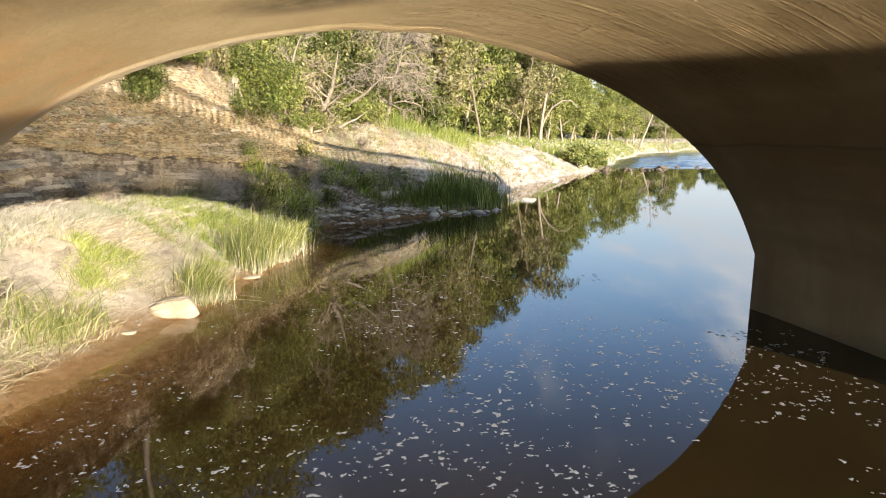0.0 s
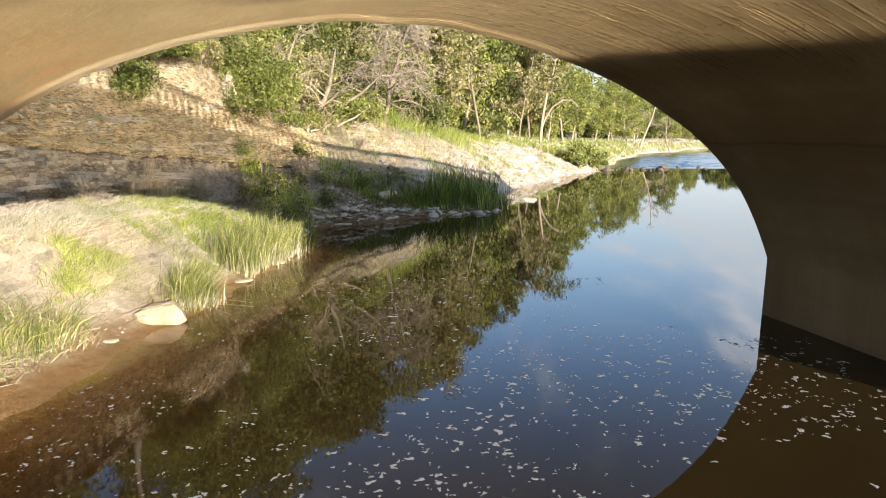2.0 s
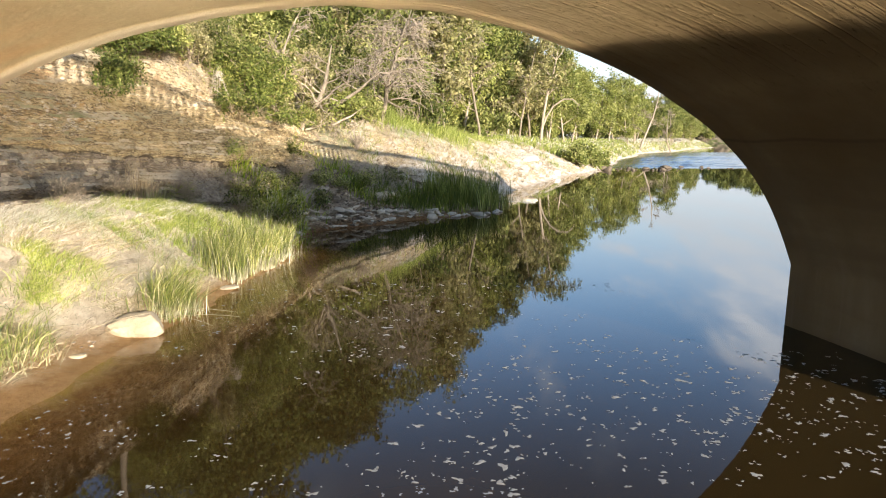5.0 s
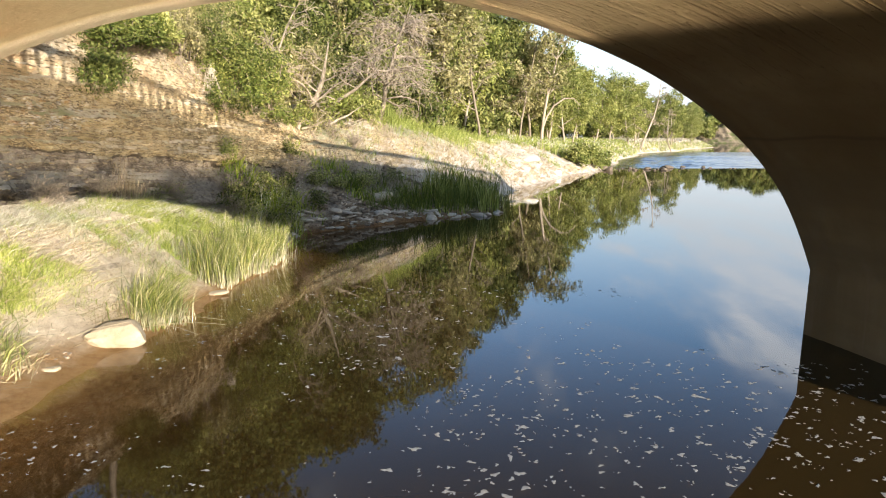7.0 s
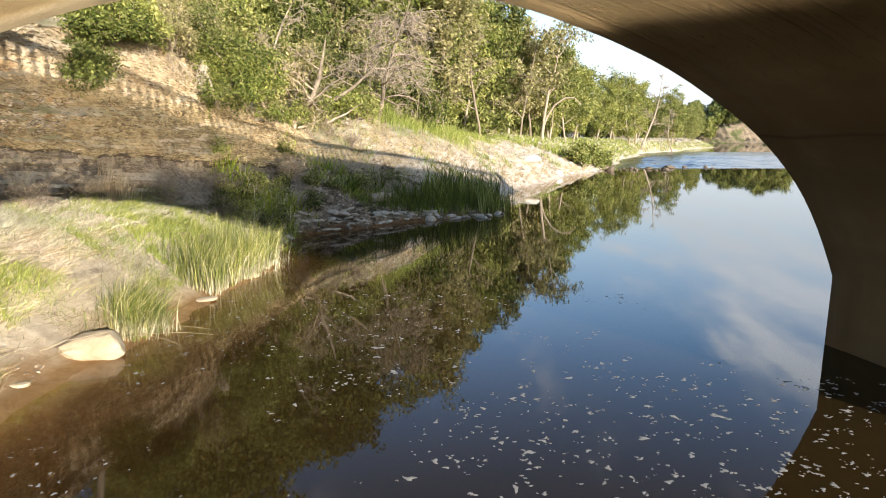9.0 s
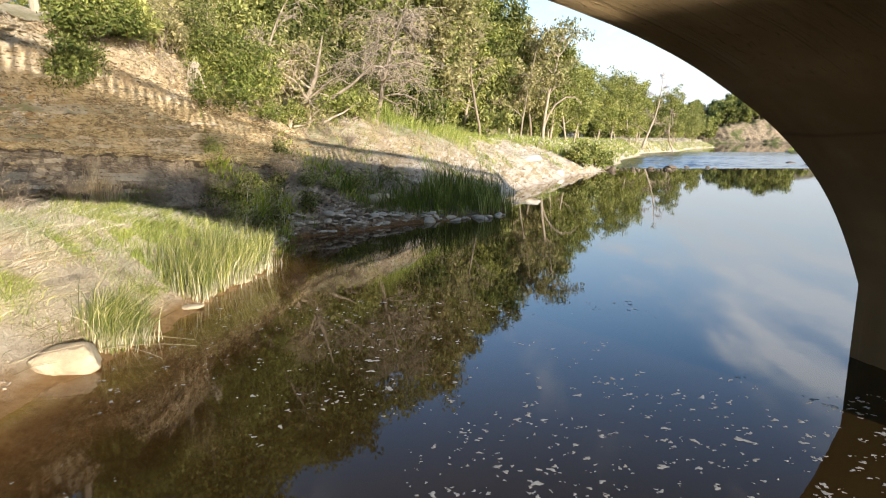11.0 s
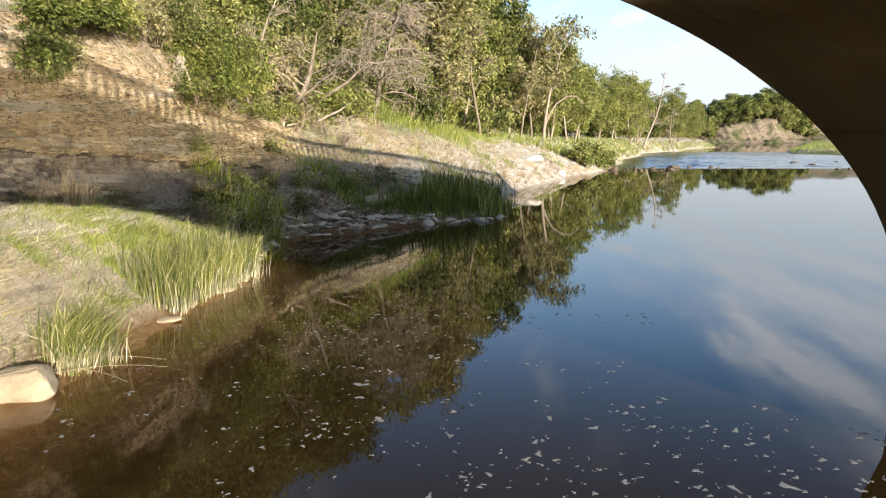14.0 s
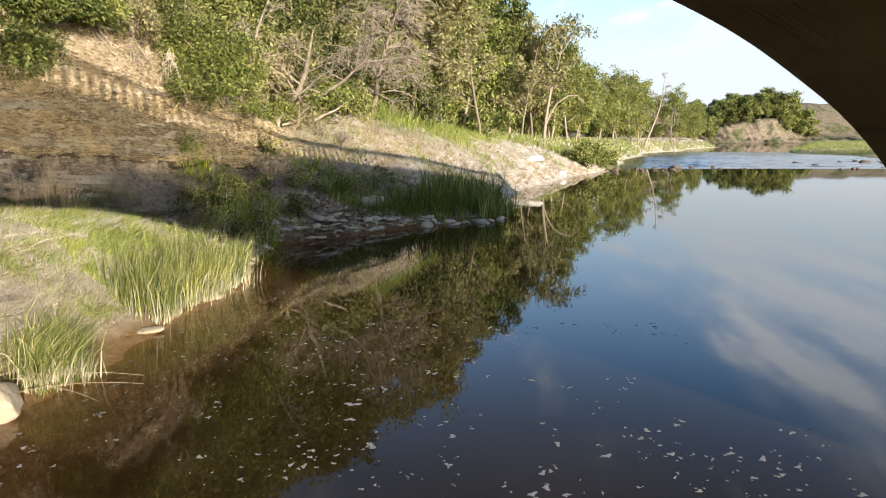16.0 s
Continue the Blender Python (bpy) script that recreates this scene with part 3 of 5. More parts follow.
def build_bank():
    ys = [-70, -50, -35, -25, -18, -13, -9, -6, -3, 0, 2, 3.5] + list(np.arange(4.5, 9, .12)) + list(np.arange(9, 22, .085)) + list(np.arange(22, 30, .12)) + list(np.arange(30, 60, .4))
    ys += list(np.arange(60, 100, 1.2)) + list(np.arange(100, 200, 4)) + [230, 280, 340, 420]
    counts = [3, 4, 6, 5, 5, 12, 18, 16, 34, 40, 16, 14, 8, 6]
    rows = []
    for y in ys:
        line = profile(y)
        row = []
        for i in range(len(line) - 1):
            (x0, z0), (x1, z1) = line[i], line[i + 1]
            for k in range(counts[i]):
                f = k / counts[i]
                row.append((x0 + (x1 - x0) * f, y, z0 + (z1 - z0) * f))
        row.append((line[-1][0], y, line[-1][1]))
        # soften the corners of the line, then roughen
        arr = np.array(row)
        for _ in range(3):
            arr[1:-1] = arr[1:-1] * .5 + (arr[:-2] + arr[2:]) * .25
        out = []
        for j in range(len(arr)):
            x, yy, z = arr[j]
            p, q = arr[max(j - 1, 0)], arr[min(j + 1, len(arr) - 1)]
            slope = abs(q[2] - p[2]) / (abs(q[0] - p[0]) + 1e-6)
            steep = min(max((slope - .5) / 1.2, 0), 1) if x > -40 else 0
            rough = (.10 if yy < 16 else .22 if yy < 23 else .3) * fbm(x * .5, yy * .5, 3.1, 3) + (.05 if yy < 16 else .11) * fbm(x * 2.1, yy * 2.1, 7.7, 4)
            if z > -.5:
                z2 = z + rough * min(1, max(z, 0) * 1.6 + .25) * (1 - .6 * steep)
            else:
                z2 = z
            if steep > 0:
                lz = z + .12 * fbm(yy * .3, x * .3, 1.0, 3)
                ledge = .16 * fbm(yy * .35, 4.4, lz * 2.6, 4) + .10 * fbm(yy * 1.2, 9.4, lz * 7.0, 3) + .22 * fbm(yy * .45, 2.2, z * .5, 3)
                chips = .05 * abs(fbm(yy * 3.5, 1.3, lz * 12, 3)) + .03 * fbm(yy * 7, 6.1, lz * 16, 2)
                bed = lz * 8.5 + .35 * fbm(yy * .5, 8.8, 0, 2) + .03 * yy
                k = math.floor(bed)
                block = noise.cell(Vector((yy * (1.1 + .5 * noise.cell(Vector((k + .5, 3.5, .5)))) + 5.3 * k, k + .5, 1.5)))
                fade = min(max((16.2 - yy) / 2, 0), 1)
                chips *= 1.2 if z < 2.3 else 1
                x += (ledge + chips + (.085 if z > 2.4 else .03) * fade * (block - .5) + .05 * fade * (noise.cell(Vector((k + .5, 7.5, 2.5))) - .5)) * steep
                yy += .05 * fbm(yy * 2, z * 3, 5.0, 2) * steep
            if steep > 0 and 6 < yy < 21:
                under = 2.3 - .1 * (yy - 15) + .1 * fbm(yy * .8, 3.0, 0, 3) - z     # recess under the hard bed
                if under > 0:
                    x -= .17 * min(1, under / .05) * max(0, 1 - under / 1.1) * steep
            if steep > .6 and 5 < yy < 24 and 1.2 < z2 < 4.9:
                CLIFF.append((x, yy, z2))
            out.append((x, yy, z2))
        rows.append(out)
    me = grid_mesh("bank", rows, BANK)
    # broken rock is sharp-edged, sand and soil are soft
    nrm = np.empty(len(me.polygons) * 3)
    mid = np.empty(len(me.polygons) * 3)
    me.polygons.foreach_get("normal", nrm)
    me.polygons.foreach_get("center", mid)
    nrm, mid = nrm.reshape(-1, 3), mid.reshape(-1, 3)
    me.polygons.foreach_set("use_smooth", ~((abs(nrm[:, 2]) < .75) & (mid[:, 1] > 5) & (mid[:, 1] < 23) & (mid[:, 2] > 1.0)))
    ob = new("bank", me)
    return tagged(ob, "eroded clay river bank with layered cliff and sandy margin", "river bank", kind="structure")


build_bank()
far = mesh_from("ground", [(-3000, -3000, -1.55), (3000, -3000, -1.55), (3000, 3000, -1.55), (-3000, 3000, -1.55)], [(0, 1, 2, 3)], BANK)
tagged(new("ground", far), "river bed of brown silt under the water", "ground", kind="structure")


def build_water(name, material, ys, label):
    xs = [-1500, -400, -120, -60, -30, -16, -9] + list(np.arange(-6.5, 4, .14)) + list(np.arange(4, 30, 1.0)) + list(np.arange(30, 100, 6)) + [140, 240, 500, 1500]
    verts, murk = [], []
    for y in ys:
        line = profile(min(max(y, -70), 420))
        px, pz = [-p[0] for p in line], [p[1] for p in line]
        for x in xs:
            verts.append((x, y, 0))
            d = max(0.0, -float(np.interp(-x, px, pz)))
            murk.append(1 - math.exp(-d * 11.0))
    k = len(xs)
    faces = [(i * k + j, i * k + j + 1, (i + 1) * k + j + 1, (i + 1) * k + j) for i in range(len(ys) - 1) for j in range(k - 1)]
    me = mesh_from(name, verts, faces, material, True)
    me.attributes.new("murk", "FLOAT", "POINT").data.foreach_set("value", murk)
    tagged(new(name, me), label, "water", kind="structure")


build_water("water", WATER, [0, 2] + list(np.arange(3.5, 25, .16)) + list(np.arange(25, 60, .6)) + list(np.arange(60, 170, 6)) + [200, 300, 420, 1500],
            "calm brown river water mirroring sky and trees")
# unseen water above the bridge, roughened to throw sun glint at the vault
build_water("water_upstream", RIPPLED, [-1500, -300, -100, -40, -15, -6, 0], "unseen rippled brown river water above the bridge")


def build_right_bank():
    """Low bank on the other side: at the bridge's foot above it, far off below it."""
    # the stretch above the bridge is unseen, placed to end the vault's glint
    line = [(-70, 23.5), (-20, 11.8), (-8, 9.0), (0, 7.1), (7, 5.5), (8.8, 7), (12, 40), (20, 62), (60, 64), (78, 60), (90, 55), (97, 52.8), (107, 58), (150, 85), (215, 126), (262, 156), (420, 260)]
    ys = [-70, -45, -30, -20, -14, -8, -4, 0, 4, 7, 8.8, 10.5, 12, 16, 20, 40] + list(np.arange(60, 120, 1.5)) + list(np.arange(120, 270, 6)) + [330, 420]
    rows = []
    for y in ys:
        x0 = float(np.interp(y, [p[0] for p in line], [p[1] for p in line])) + (.8 * fbm(y * .13, 0, 0, 3) if y > 60 else 0)
        row = []
        for dx, z in ((-9, -1.5), (-3, -.7), (-.8, -.15), (0, .02), (.6, .25), (1.4, .5), (2.6, .7), (4, .8), (7, .85), (12, .9), (20, 1.0), (34, 1.1), (60, 1.3), (140, 3), (600, 14)):
            row.append((x0 + dx, y, z + (.12 * fbm(x0 + dx, y, 2.0, 3) if z > .1 else 0)))
        rows.append(row)
    tagged(new("bank_far_side", grid_mesh("bank_far_side", rows, MEADOW)), "low grassy bank across the river", "river bank", kind="structure")


build_right_bank()


def far_hill(x, d):
    """Height of the land beyond the bend, d metres behind its shore."""
    rise = min(max((x - 158) / 22, 0), 1)
    cliff = 1.2 + 6.0 * max(0.0, 1 - (abs(x - 146) / 26) ** 2) + 1.5 * fbm(x * .09, 0, 5.0, 3)
    beach = min(max((x - 150) / 40, 0), 1)
    base = float(np.interp(d, (0, 3, 5 + 14 * beach, 12 + 22 * beach, 60, 400), (-.2, .6, 1.2, cliff + 2, cliff + 6 + 13 * rise, 30)))
    return base + (.7 * fbm(x * .15, d * .15, 1.0, 4) + 2.4 * abs(fbm(x * .2, d * .06, 4.0, 4)) + .5 * fbm(x * .8, d * .8, 2.0, 3)) * min(max(d / 4, 0), 1) * min(1, 30 / (abs(d) + 1))


def far_shore(x):
    return 268 + .14 * (x - 100) + 4 * fbm(x * .03, 0, 0, 3)


def build_far_bank():
    xs = list(np.arange(40, 112, 3.0)) + list(np.arange(112, 190, .7)) + list(np.arange(190, 330, 4.0))
    ds = [-3, 0, 1.5, 2.2, 3, 3.5, 4, 4.5, 5, 5.5, 6, 6.7, 7.5, 8.2, 9, 10, 11, 12, 13, 14.5, 16, 18, 20, 25, 31, 38, 50, 70, 110, 200, 400]
    rows = [[(x, far_shore(x) + d + .6 * fbm(x * .3, d * .3, 0, 3), far_hill(x, d)) for d in ds] for x in xs]
    tagged(new("bank_beyond", grid_mesh("bank_beyond", rows[::-1], BLUFF)), "bare sandy bluff beyond the river bend", "river bank", kind="structure")


build_far_bank()

# ---- the bridge: one concrete arch, local x along the face, y along the barrel ----
SPAN, LENGTH, DECK = 11.4, 5.0, 5.0
HALF = [(0, 3.98), (1.2, 3.91), (2.0, 3.77), (2.8, 3.52), (3.75, 3.09), (4.25, 2.79), (4.7, 2.41), (5.05, 2.04), (5.28, 1.70), (5.52, 1.28), (5.7, .88)]


def arch_line(n=40, grow=0.0):
    """Points (x, z) of the soffit from the far foot over the crown to the near foot."""
    hs, hz = np.array([p[0] for p in HALF]), np.array([p[1] for p in HALF])
    ang = np.arctan2(hz - .6, hs)
    rad = np.hypot(hz - .6, hs) + grow
    half = []
    for a in np.linspace(ang[-1], ang[0], n):
        r = float(np.interp(a, ang[::-1], rad[::-1]))
        half.append((r * math.cos(a), .6 + r * math.sin(a)))
    half = [(half[0][0], -1.6)] + half
    sm = np.array(half)
    for _ in range(4):
        sm[2:-1] = sm[2:-1] * .5 + (sm[1:-2] + sm[3:]) * .25
    right = [(float(x) - SPAN / 2, float(z)) for x, z in sm]
    left = [(-SPAN - x, z) for x, z in right]
    line = left + right[::-1][1:]
    # heights nudged to fit the edge from the camera, fuller on the bank side
    return [(x, z + (float(np.interp(x, (-10.6, -9, -7.7, -6, -5, -4.2, -3.5, -2.7, -1.9, -1.2, -.5), (.1, .06, .02, .04, .03, 0, -.035, -.04, -.058, -.035, 0))) if z > .9 else 0)) for x, z in line]


RNG = np.random.default_rng(5)


def unit(v):
    return v / (np.linalg.norm(v, axis=-1, keepdims=True) + 1e-9)


def tube(verts, faces, path, radii, sides=6):
    """Adds a tapered tube along path."""
    base = len(verts)
    path = [np.array(p, float) for p in path]
    for i, p in enumerate(path):
        d = unit(path[min(i + 1, len(path) - 1)] - path[max(i - 1, 0)])
        a = np.cross(d, (0.31, 0.87, 0.2))
        a = unit(a)
        b = np.cross(d, a)
        for k in range(sides):
            t = 2 * math.pi * k / sides
            verts.append(p + (a * math.cos(t) + b * math.sin(t)) * radii[i])
    for i in range(len(path) - 1):
        for k in range(sides):
            k2 = (k + 1) % sides
            faces.append((base + i * sides + k, base + i * sides + k2, base + (i + 1) * sides + k2, base + (i + 1) * sides + k))


def build_bridge():
    bridge = new("bridge")
    bridge.matrix_world = BRIDGE
    tagged(bridge, "old board-marked concrete arch bridge with balustrade over the river", "bridge")
    ring, vault = arch_line(), arch_line(grow=.018)
    top = DECK - .25
    # vault with a ring that stands proud at each face
    stations = [(0.0, ring), (-.26, ring), (-.29, vault), (-LENGTH + .29, vault), (-LENGTH + .26, ring), (-LENGTH, ring)]
    steps = []
    for (y0, l0), (y1, l1) in zip(stations[:-1], stations[1:]):
        m = max(1, int(abs(y1 - y0) / .12))
        steps += [(y0 + (y1 - y0) * k / m, l0 if m > 1 else l0) for k in range(m)]
    steps.append(stations[-1])
    rows = []
    for y, line in steps:
        rows.append([(x, y, z + (.012 * fbm(x * .9, y * .9, z * .9, 3) if -LENGTH + .5 < y < -.5 else 0)) for x, z in line])
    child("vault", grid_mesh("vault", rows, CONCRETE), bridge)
    # fins left by the form boards, and the lip of a pour joint
    rng = np.random.default_rng(17)
    verts, faces = [], []
    n = len(vault)
    for k in range(45):
        i = int(n // 2 + 1 + 19 * rng.random())
        span, y, h, wd = int(rng.integers(1, 4)), -.35 - (LENGTH - .7) * rng.random(), .001 + .004 * rng.random() ** 2, .002 + .002 * rng.random()
        base = len(verts)
        for q in range(span + 1):
            x, z = vault[min(i + q, n - 2)]
            f = h * (1 if 0 < q < span else .2)
            nx, nz = -(x + SPAN / 2) * .12, -1.0
            verts += [(x, y - wd, z + .012), (x + nx * f, y + .002 * q, z + nz * f), (x, y + wd, z + .012)]
        for q in range(span):
            for c in (0, 1):
                faces.append((base + q * 3 + c, base + q * 3 + c + 1, base + q * 3 + c + 4, base + q * 3 + c + 3))
    fins = child("board_fin", mesh_from("board_fin", verts, faces, CONCRETE), bridge, "thin raised concrete fins left by form boards")
    tagged(fins, kind="stuff")
    verts, faces = [], []
    path = [(-3.72 + .13 * (y + .3) + .02 * fbm(y * 3, 0, 0, 3), y) for y in np.arange(-.3, -4.6, -.05)]
    vx, vz = [p[0] for p in vault], [p[1] for p in vault]
    tube(verts, faces, [(x, y, float(np.interp(x, vx, vz)) + .003) for x, y in path], [.009 * max(0.1, fbm(y * 9, 3, 1, 3) + .45) for x, y in path], 5)
    child("pour_joint", mesh_from("pour_joint", verts, faces, CONCRETE), bridge, "crumbling lip of a pour joint")
    for name, y, thick in (("spandrel_wall", 0.0, -.3), ("spandrel_wall", -LENGTH, .3)):
        verts, faces = [], []
        for x, z in ring:
            verts += [(x, y, z), (x, y, top)]
        for i in range(len(ring) - 1):
            faces.append((2 * i, 2 * i + 1, 2 * i + 3, 2 * i + 2))
        for x0, x1 in ((-SPAN - 22, -SPAN), (0, 20)):
            i = len(verts)
            verts += [(x0, y, -1.6), (x0, y, top), (x1, y, top), (x1, y, -1.6)]
            faces.append((i, i + 1, i + 2, i + 3))
        child(name, mesh_from(name, verts, faces, CONCRETE), bridge)

    def block(name, x0, x1, y0, y1, z0, z1, bevel=.02, parent=bridge):
        bm = bmesh.new()
        bmesh.ops.create_cube(bm, size=1, matrix=Matrix.LocRotScale(((x0 + x1) / 2, (y0 + y1) / 2, (z0 + z1) / 2), None, (x1 - x0, y1 - y0, z1 - z0)))
        bmesh.ops.bevel(bm, geom=bm.edges[:], offset=bevel, segments=1, affect="EDGES")
        return part(name, bm, CONCRETE, parent)

    block("deck", -SPAN - 22, 20.0, -LENGTH - .12, .12, top + .002, DECK, .04)
    x0, x1 = -SPAN - 9, 11.0
    for y in (-.1, -LENGTH + .1):
        block("kerb", x0, x1, y - .15, y + .15, DECK + .002, DECK + .3)
        block("handrail", x0, x1, y - .13, y + .13, DECK + .8, DECK + .94, .03)
        for x in (x0 - .25, x1 + .25):
            block("end_post", x - .25, x + .25, y - .22, y + .22, DECK + .002, DECK + 1.1, .03)
        first = None
        for k in range(int((x1 - x0) / .22)):
            if first is None:
                first = block("baluster", -.036, .036, -.04, .04, DECK + .3, DECK + .8, .008)
                first.location = (x0 + .11, y, 0)
            else:
                b = first.copy()
                scene.collection.objects.link(b)
                b.location = (x0 + .11 + k * .22, y, 0)
    return bridge


build_bridge()


# ---- plants ----
def limb(start, way, length, wander, rng, n=6, lift=0.0):
    pts = [np.array(start, float)]
    d = unit(np.array(way, float))
    for _ in range(n):
        d = unit(d + rng.normal(0, wander, 3) + np.array((0, 0, lift)))
        pts.append(pts[-1] + d * length / n)
    return pts


def leaves(centres, spread, count, size, rng, flat=0.6):
    """Leaf quads scattered round the given centres."""
    c = np.asarray(centres)[rng.integers(0, len(centres), count)]
    off = unit(rng.normal(0, 1, (count, 3))) * (rng.random((count, 1)) ** .45) * spread
    off[:, 2] *= .75
    p = c + off
    nrm = unit(rng.normal(0, 1, (count, 3)) * flat + unit(off) * .6 + np.array((0, 0, .45)))
    u = unit(np.cross(nrm, rng.normal(0, 1, (count, 3))))
    v = np.cross(nrm, u)
    s = size * (.6 + .8 * rng.random((count, 1)))
    l = u * s
    w = v * s * .42
    return np.stack([p - l, p + w - l * .1, p + l, p - w - l * .1], 1)


def make_tree(kind, height, seed, trunk_r, crown_from, spread, leaf, count, leaf_mat, bark, lean=(0, 0), label="", limbs=9, name="tree", clump=None):
    """A tree standing at the origin: trunk with limbs, and a crown of leaves in clumps."""
    rng = np.random.default_rng(seed)
    tree = new(name)
    verts, faces, tips = [], [], []
    stem = limb((0, 0, -.3), (lean[0], lean[1], 1), height * .93, .07, rng, 9, .05)
    tube(verts, faces, stem, np.linspace(trunk_r, trunk_r * .18, len(stem)), 6)
    tips.append(stem[-1])
    for k in range(limbs):
        f = crown_from + (1 - crown_from) * (k + .5) / limbs
        i = min(int(f * 9), 8)
        p = stem[i] + (stem[i + 1] - stem[i]) * (f * 9 - i)
        a = k * 2.4 + rng.random() * 1.2
        reach = spread * (1.15 - .75 * abs(f - .55)) * (.7 + .5 * rng.random())
        br = limb(p, (math.cos(a), math.sin(a), .35 + .7 * f), reach, .2, rng, 5, .08)
        r = trunk_r * .42 * (1.15 - f)
        tube(verts, faces, br, np.linspace(r, r * .2, 6), 4)
        tips += br[2:]
        for _ in range(3):
            j = rng.integers(2, 5)
            tw = limb(br[j], rng.normal(0, 1, 3) * (1, 1, .6) + (0, 0, .5), reach * (.3 + .3 * rng.random()), .25, rng, 4)
            tube(verts, faces, tw, np.linspace(r * .4, r * .1, 5), 3)
            tips += tw[2:]
    child("trunk", mesh_from("trunk", verts, faces, bark, True), tree)
    if count:
        pts = leaves(tips, clump or spread * .3, count, leaf, rng)
        child("crown", quads("crown", pts, leaf_mat), tree)
    return tagged(tree, label, kind)


def make_dead(height, seed, label, spread=3.0, lean=(0, 0), boughs=14, mat=None, r=.13, name="dead_tree", twig=.004, droop=0.0, leafy=0):
    rng = np.random.default_rng(seed)
    tree = new(name)
    verts, faces, tips = [], [], []
    stem = limb((0, 0, -.3), (lean[0], lean[1], 1), height, .08, rng, 9, .04)
    tube(verts, faces, stem, np.linspace(r, r * .15, 10), 7)
    child("trunk", mesh_from("trunk", verts, faces, mat or BARK_PALE, True), tree)
    for k in range(boughs):
        verts, faces = [], []
        f = .25 + .72 * rng.random()
        i = int(f * 9)
        a = rng.random() * 6.28
        br = limb(stem[i], (math.cos(a), math.sin(a), .3 + .5 * rng.random()), spread * (1.2 - .6 * f) * (.5 + .6 * rng.random()), .18, rng, 6, .03 - droop)
        q = r * .4 * (1.2 - f)
        tube(verts, faces, br, np.linspace(q, q * .2, 7), 4)
        for _ in range(7):
            j = rng.integers(2, 6)
            tw = limb(br[j], unit(br[j] - br[j - 1]) + rng.normal(0, .6, 3), spread * (.15 + .3 * rng.random()), .22, rng, 4, -droop)
            tube(verts, faces, tw, np.linspace(max(q * .3, twig * 2), twig, 5), 3)
            for _ in range(2):
                t2 = limb(tw[rng.integers(1, 4)], unit(tw[-1] - tw[0]) + rng.normal(0, .7, 3), spread * (.08 + .14 * rng.random()), .25, rng, 3)
                tube(verts, faces, t2, (twig * 1.5, twig * 1.25, twig, twig * .7), 3)
        child("bough", mesh_from("bough", verts, faces, TWIG, True), tree)
        tips += br[3:]
    if leafy:
        child("crown", quads("crown", leaves(tips, .6, leafy, .14, rng), LEAF_OLIVE), tree)
    return tagged(tree, label, "tree")


def stand(ob, x, y, turn=0.0, scale=1.0, sink=0.0, z=None):
    ob.matrix_world = Matrix.LocRotScale((x, y, (bank_z(x, y) if z is None else z) - sink), Euler((0, 0, turn)), (scale,) * 3)
    return ob


def again(ob, x, y, turn, scale, z=None):
    c = copy_thing(ob, pose(0, 0, 0))
    c.scale = (scale,) * 3
    c.location = (x, y, bank_z(x, y) if z is None else z)
    c.rotation_euler = (0, 0, turn)
    return c


def make_shrub(seed, radius, height, leaf, count, leaf_mat, label, twig=None, stems=16, clump=.28, name="shrub", hang=0.0):
    """A bush: many stems from one root, and clumps of leaves about their ends."""
    rng = np.random.default_rng(seed)
    bush = new(name)
    verts, faces, tips = [], [], []
    for k in range(stems):
        a = rng.random() * 6.28
        r = radius * (rng.random() ** .6)
        top = np.array((math.cos(a) * r, math.sin(a) * r, height * (.35 + .65 * rng.random()) * (1.1 - .5 * (r / radius) ** 2) - hang * r))
        mid = top * .5 + rng.normal(0, .08 * radius, 3) + np.array((0, 0, .1 * height))
        tube(verts, faces, [np.zeros(3) - (0, 0, .15), mid * .5, mid, top], (.022 * radius, .016 * radius, .012 * radius, .005), 4)
        tips += [mid, (mid + top) / 2, top, top]
        for _ in range(3):
            tw = limb(mid + (top - mid) * rng.random(), rng.normal(0, 1, 3) + (0, 0, .4 - hang), radius * (.25 + .3 * rng.random()), .3, rng, 3)
            tube(verts, faces, tw, (.007, .006, .005, .004), 3)
            tips += tw[1:]
    child("stem", mesh_from("stem", verts, faces, twig or TWIG, True), bush)
    if count:
        child("foliage", quads("foliage", leaves(tips, clump * radius, count, leaf, rng), leaf_mat), bush)
    return tagged(bush, label, "shrub")


def strips(name, base, tip, bend, width, material):
    """Grass blades: base and tip (n, 3), bend (n, 3) shifts the middle. One blade is a quad and a triangle."""
    n = len(base)
    side = unit(np.cross(tip - base, RNG.normal(0, 1, (n, 3)))) * (width[:, None] / 2)
    mid = base + (tip - base) * .55 + bend
    v = np.stack([base - side, base + side, mid + side * .8, mid - side * .8, tip], 1).reshape(-1, 3)
    k = np.arange(n, dtype=np.int32)[:, None] * 5
    loops = np.concatenate([k + np.array((0, 1, 2, 3)), k + np.array((3, 2, 4))], 1).ravel().astype(np.int32)
    me = bpy.data.meshes.new(name)
    me.vertices.add(n * 5)
    me.vertices.foreach_set("co", np.ascontiguousarray(v, dtype=np.float32).ravel())
    me.loops.add(n * 7)
    me.loops.foreach_set("vertex_index", loops)
    me.polygons.add(n * 2)
    me.polygons.foreach_set("loop_start", (np.arange(n, dtype=np.int32)[:, None] * 7 + np.array((0, 4), dtype=np.int32)).ravel().astype(np.int32))
    me.materials.append(material)
    me.update(calc_edges=True)
    return me


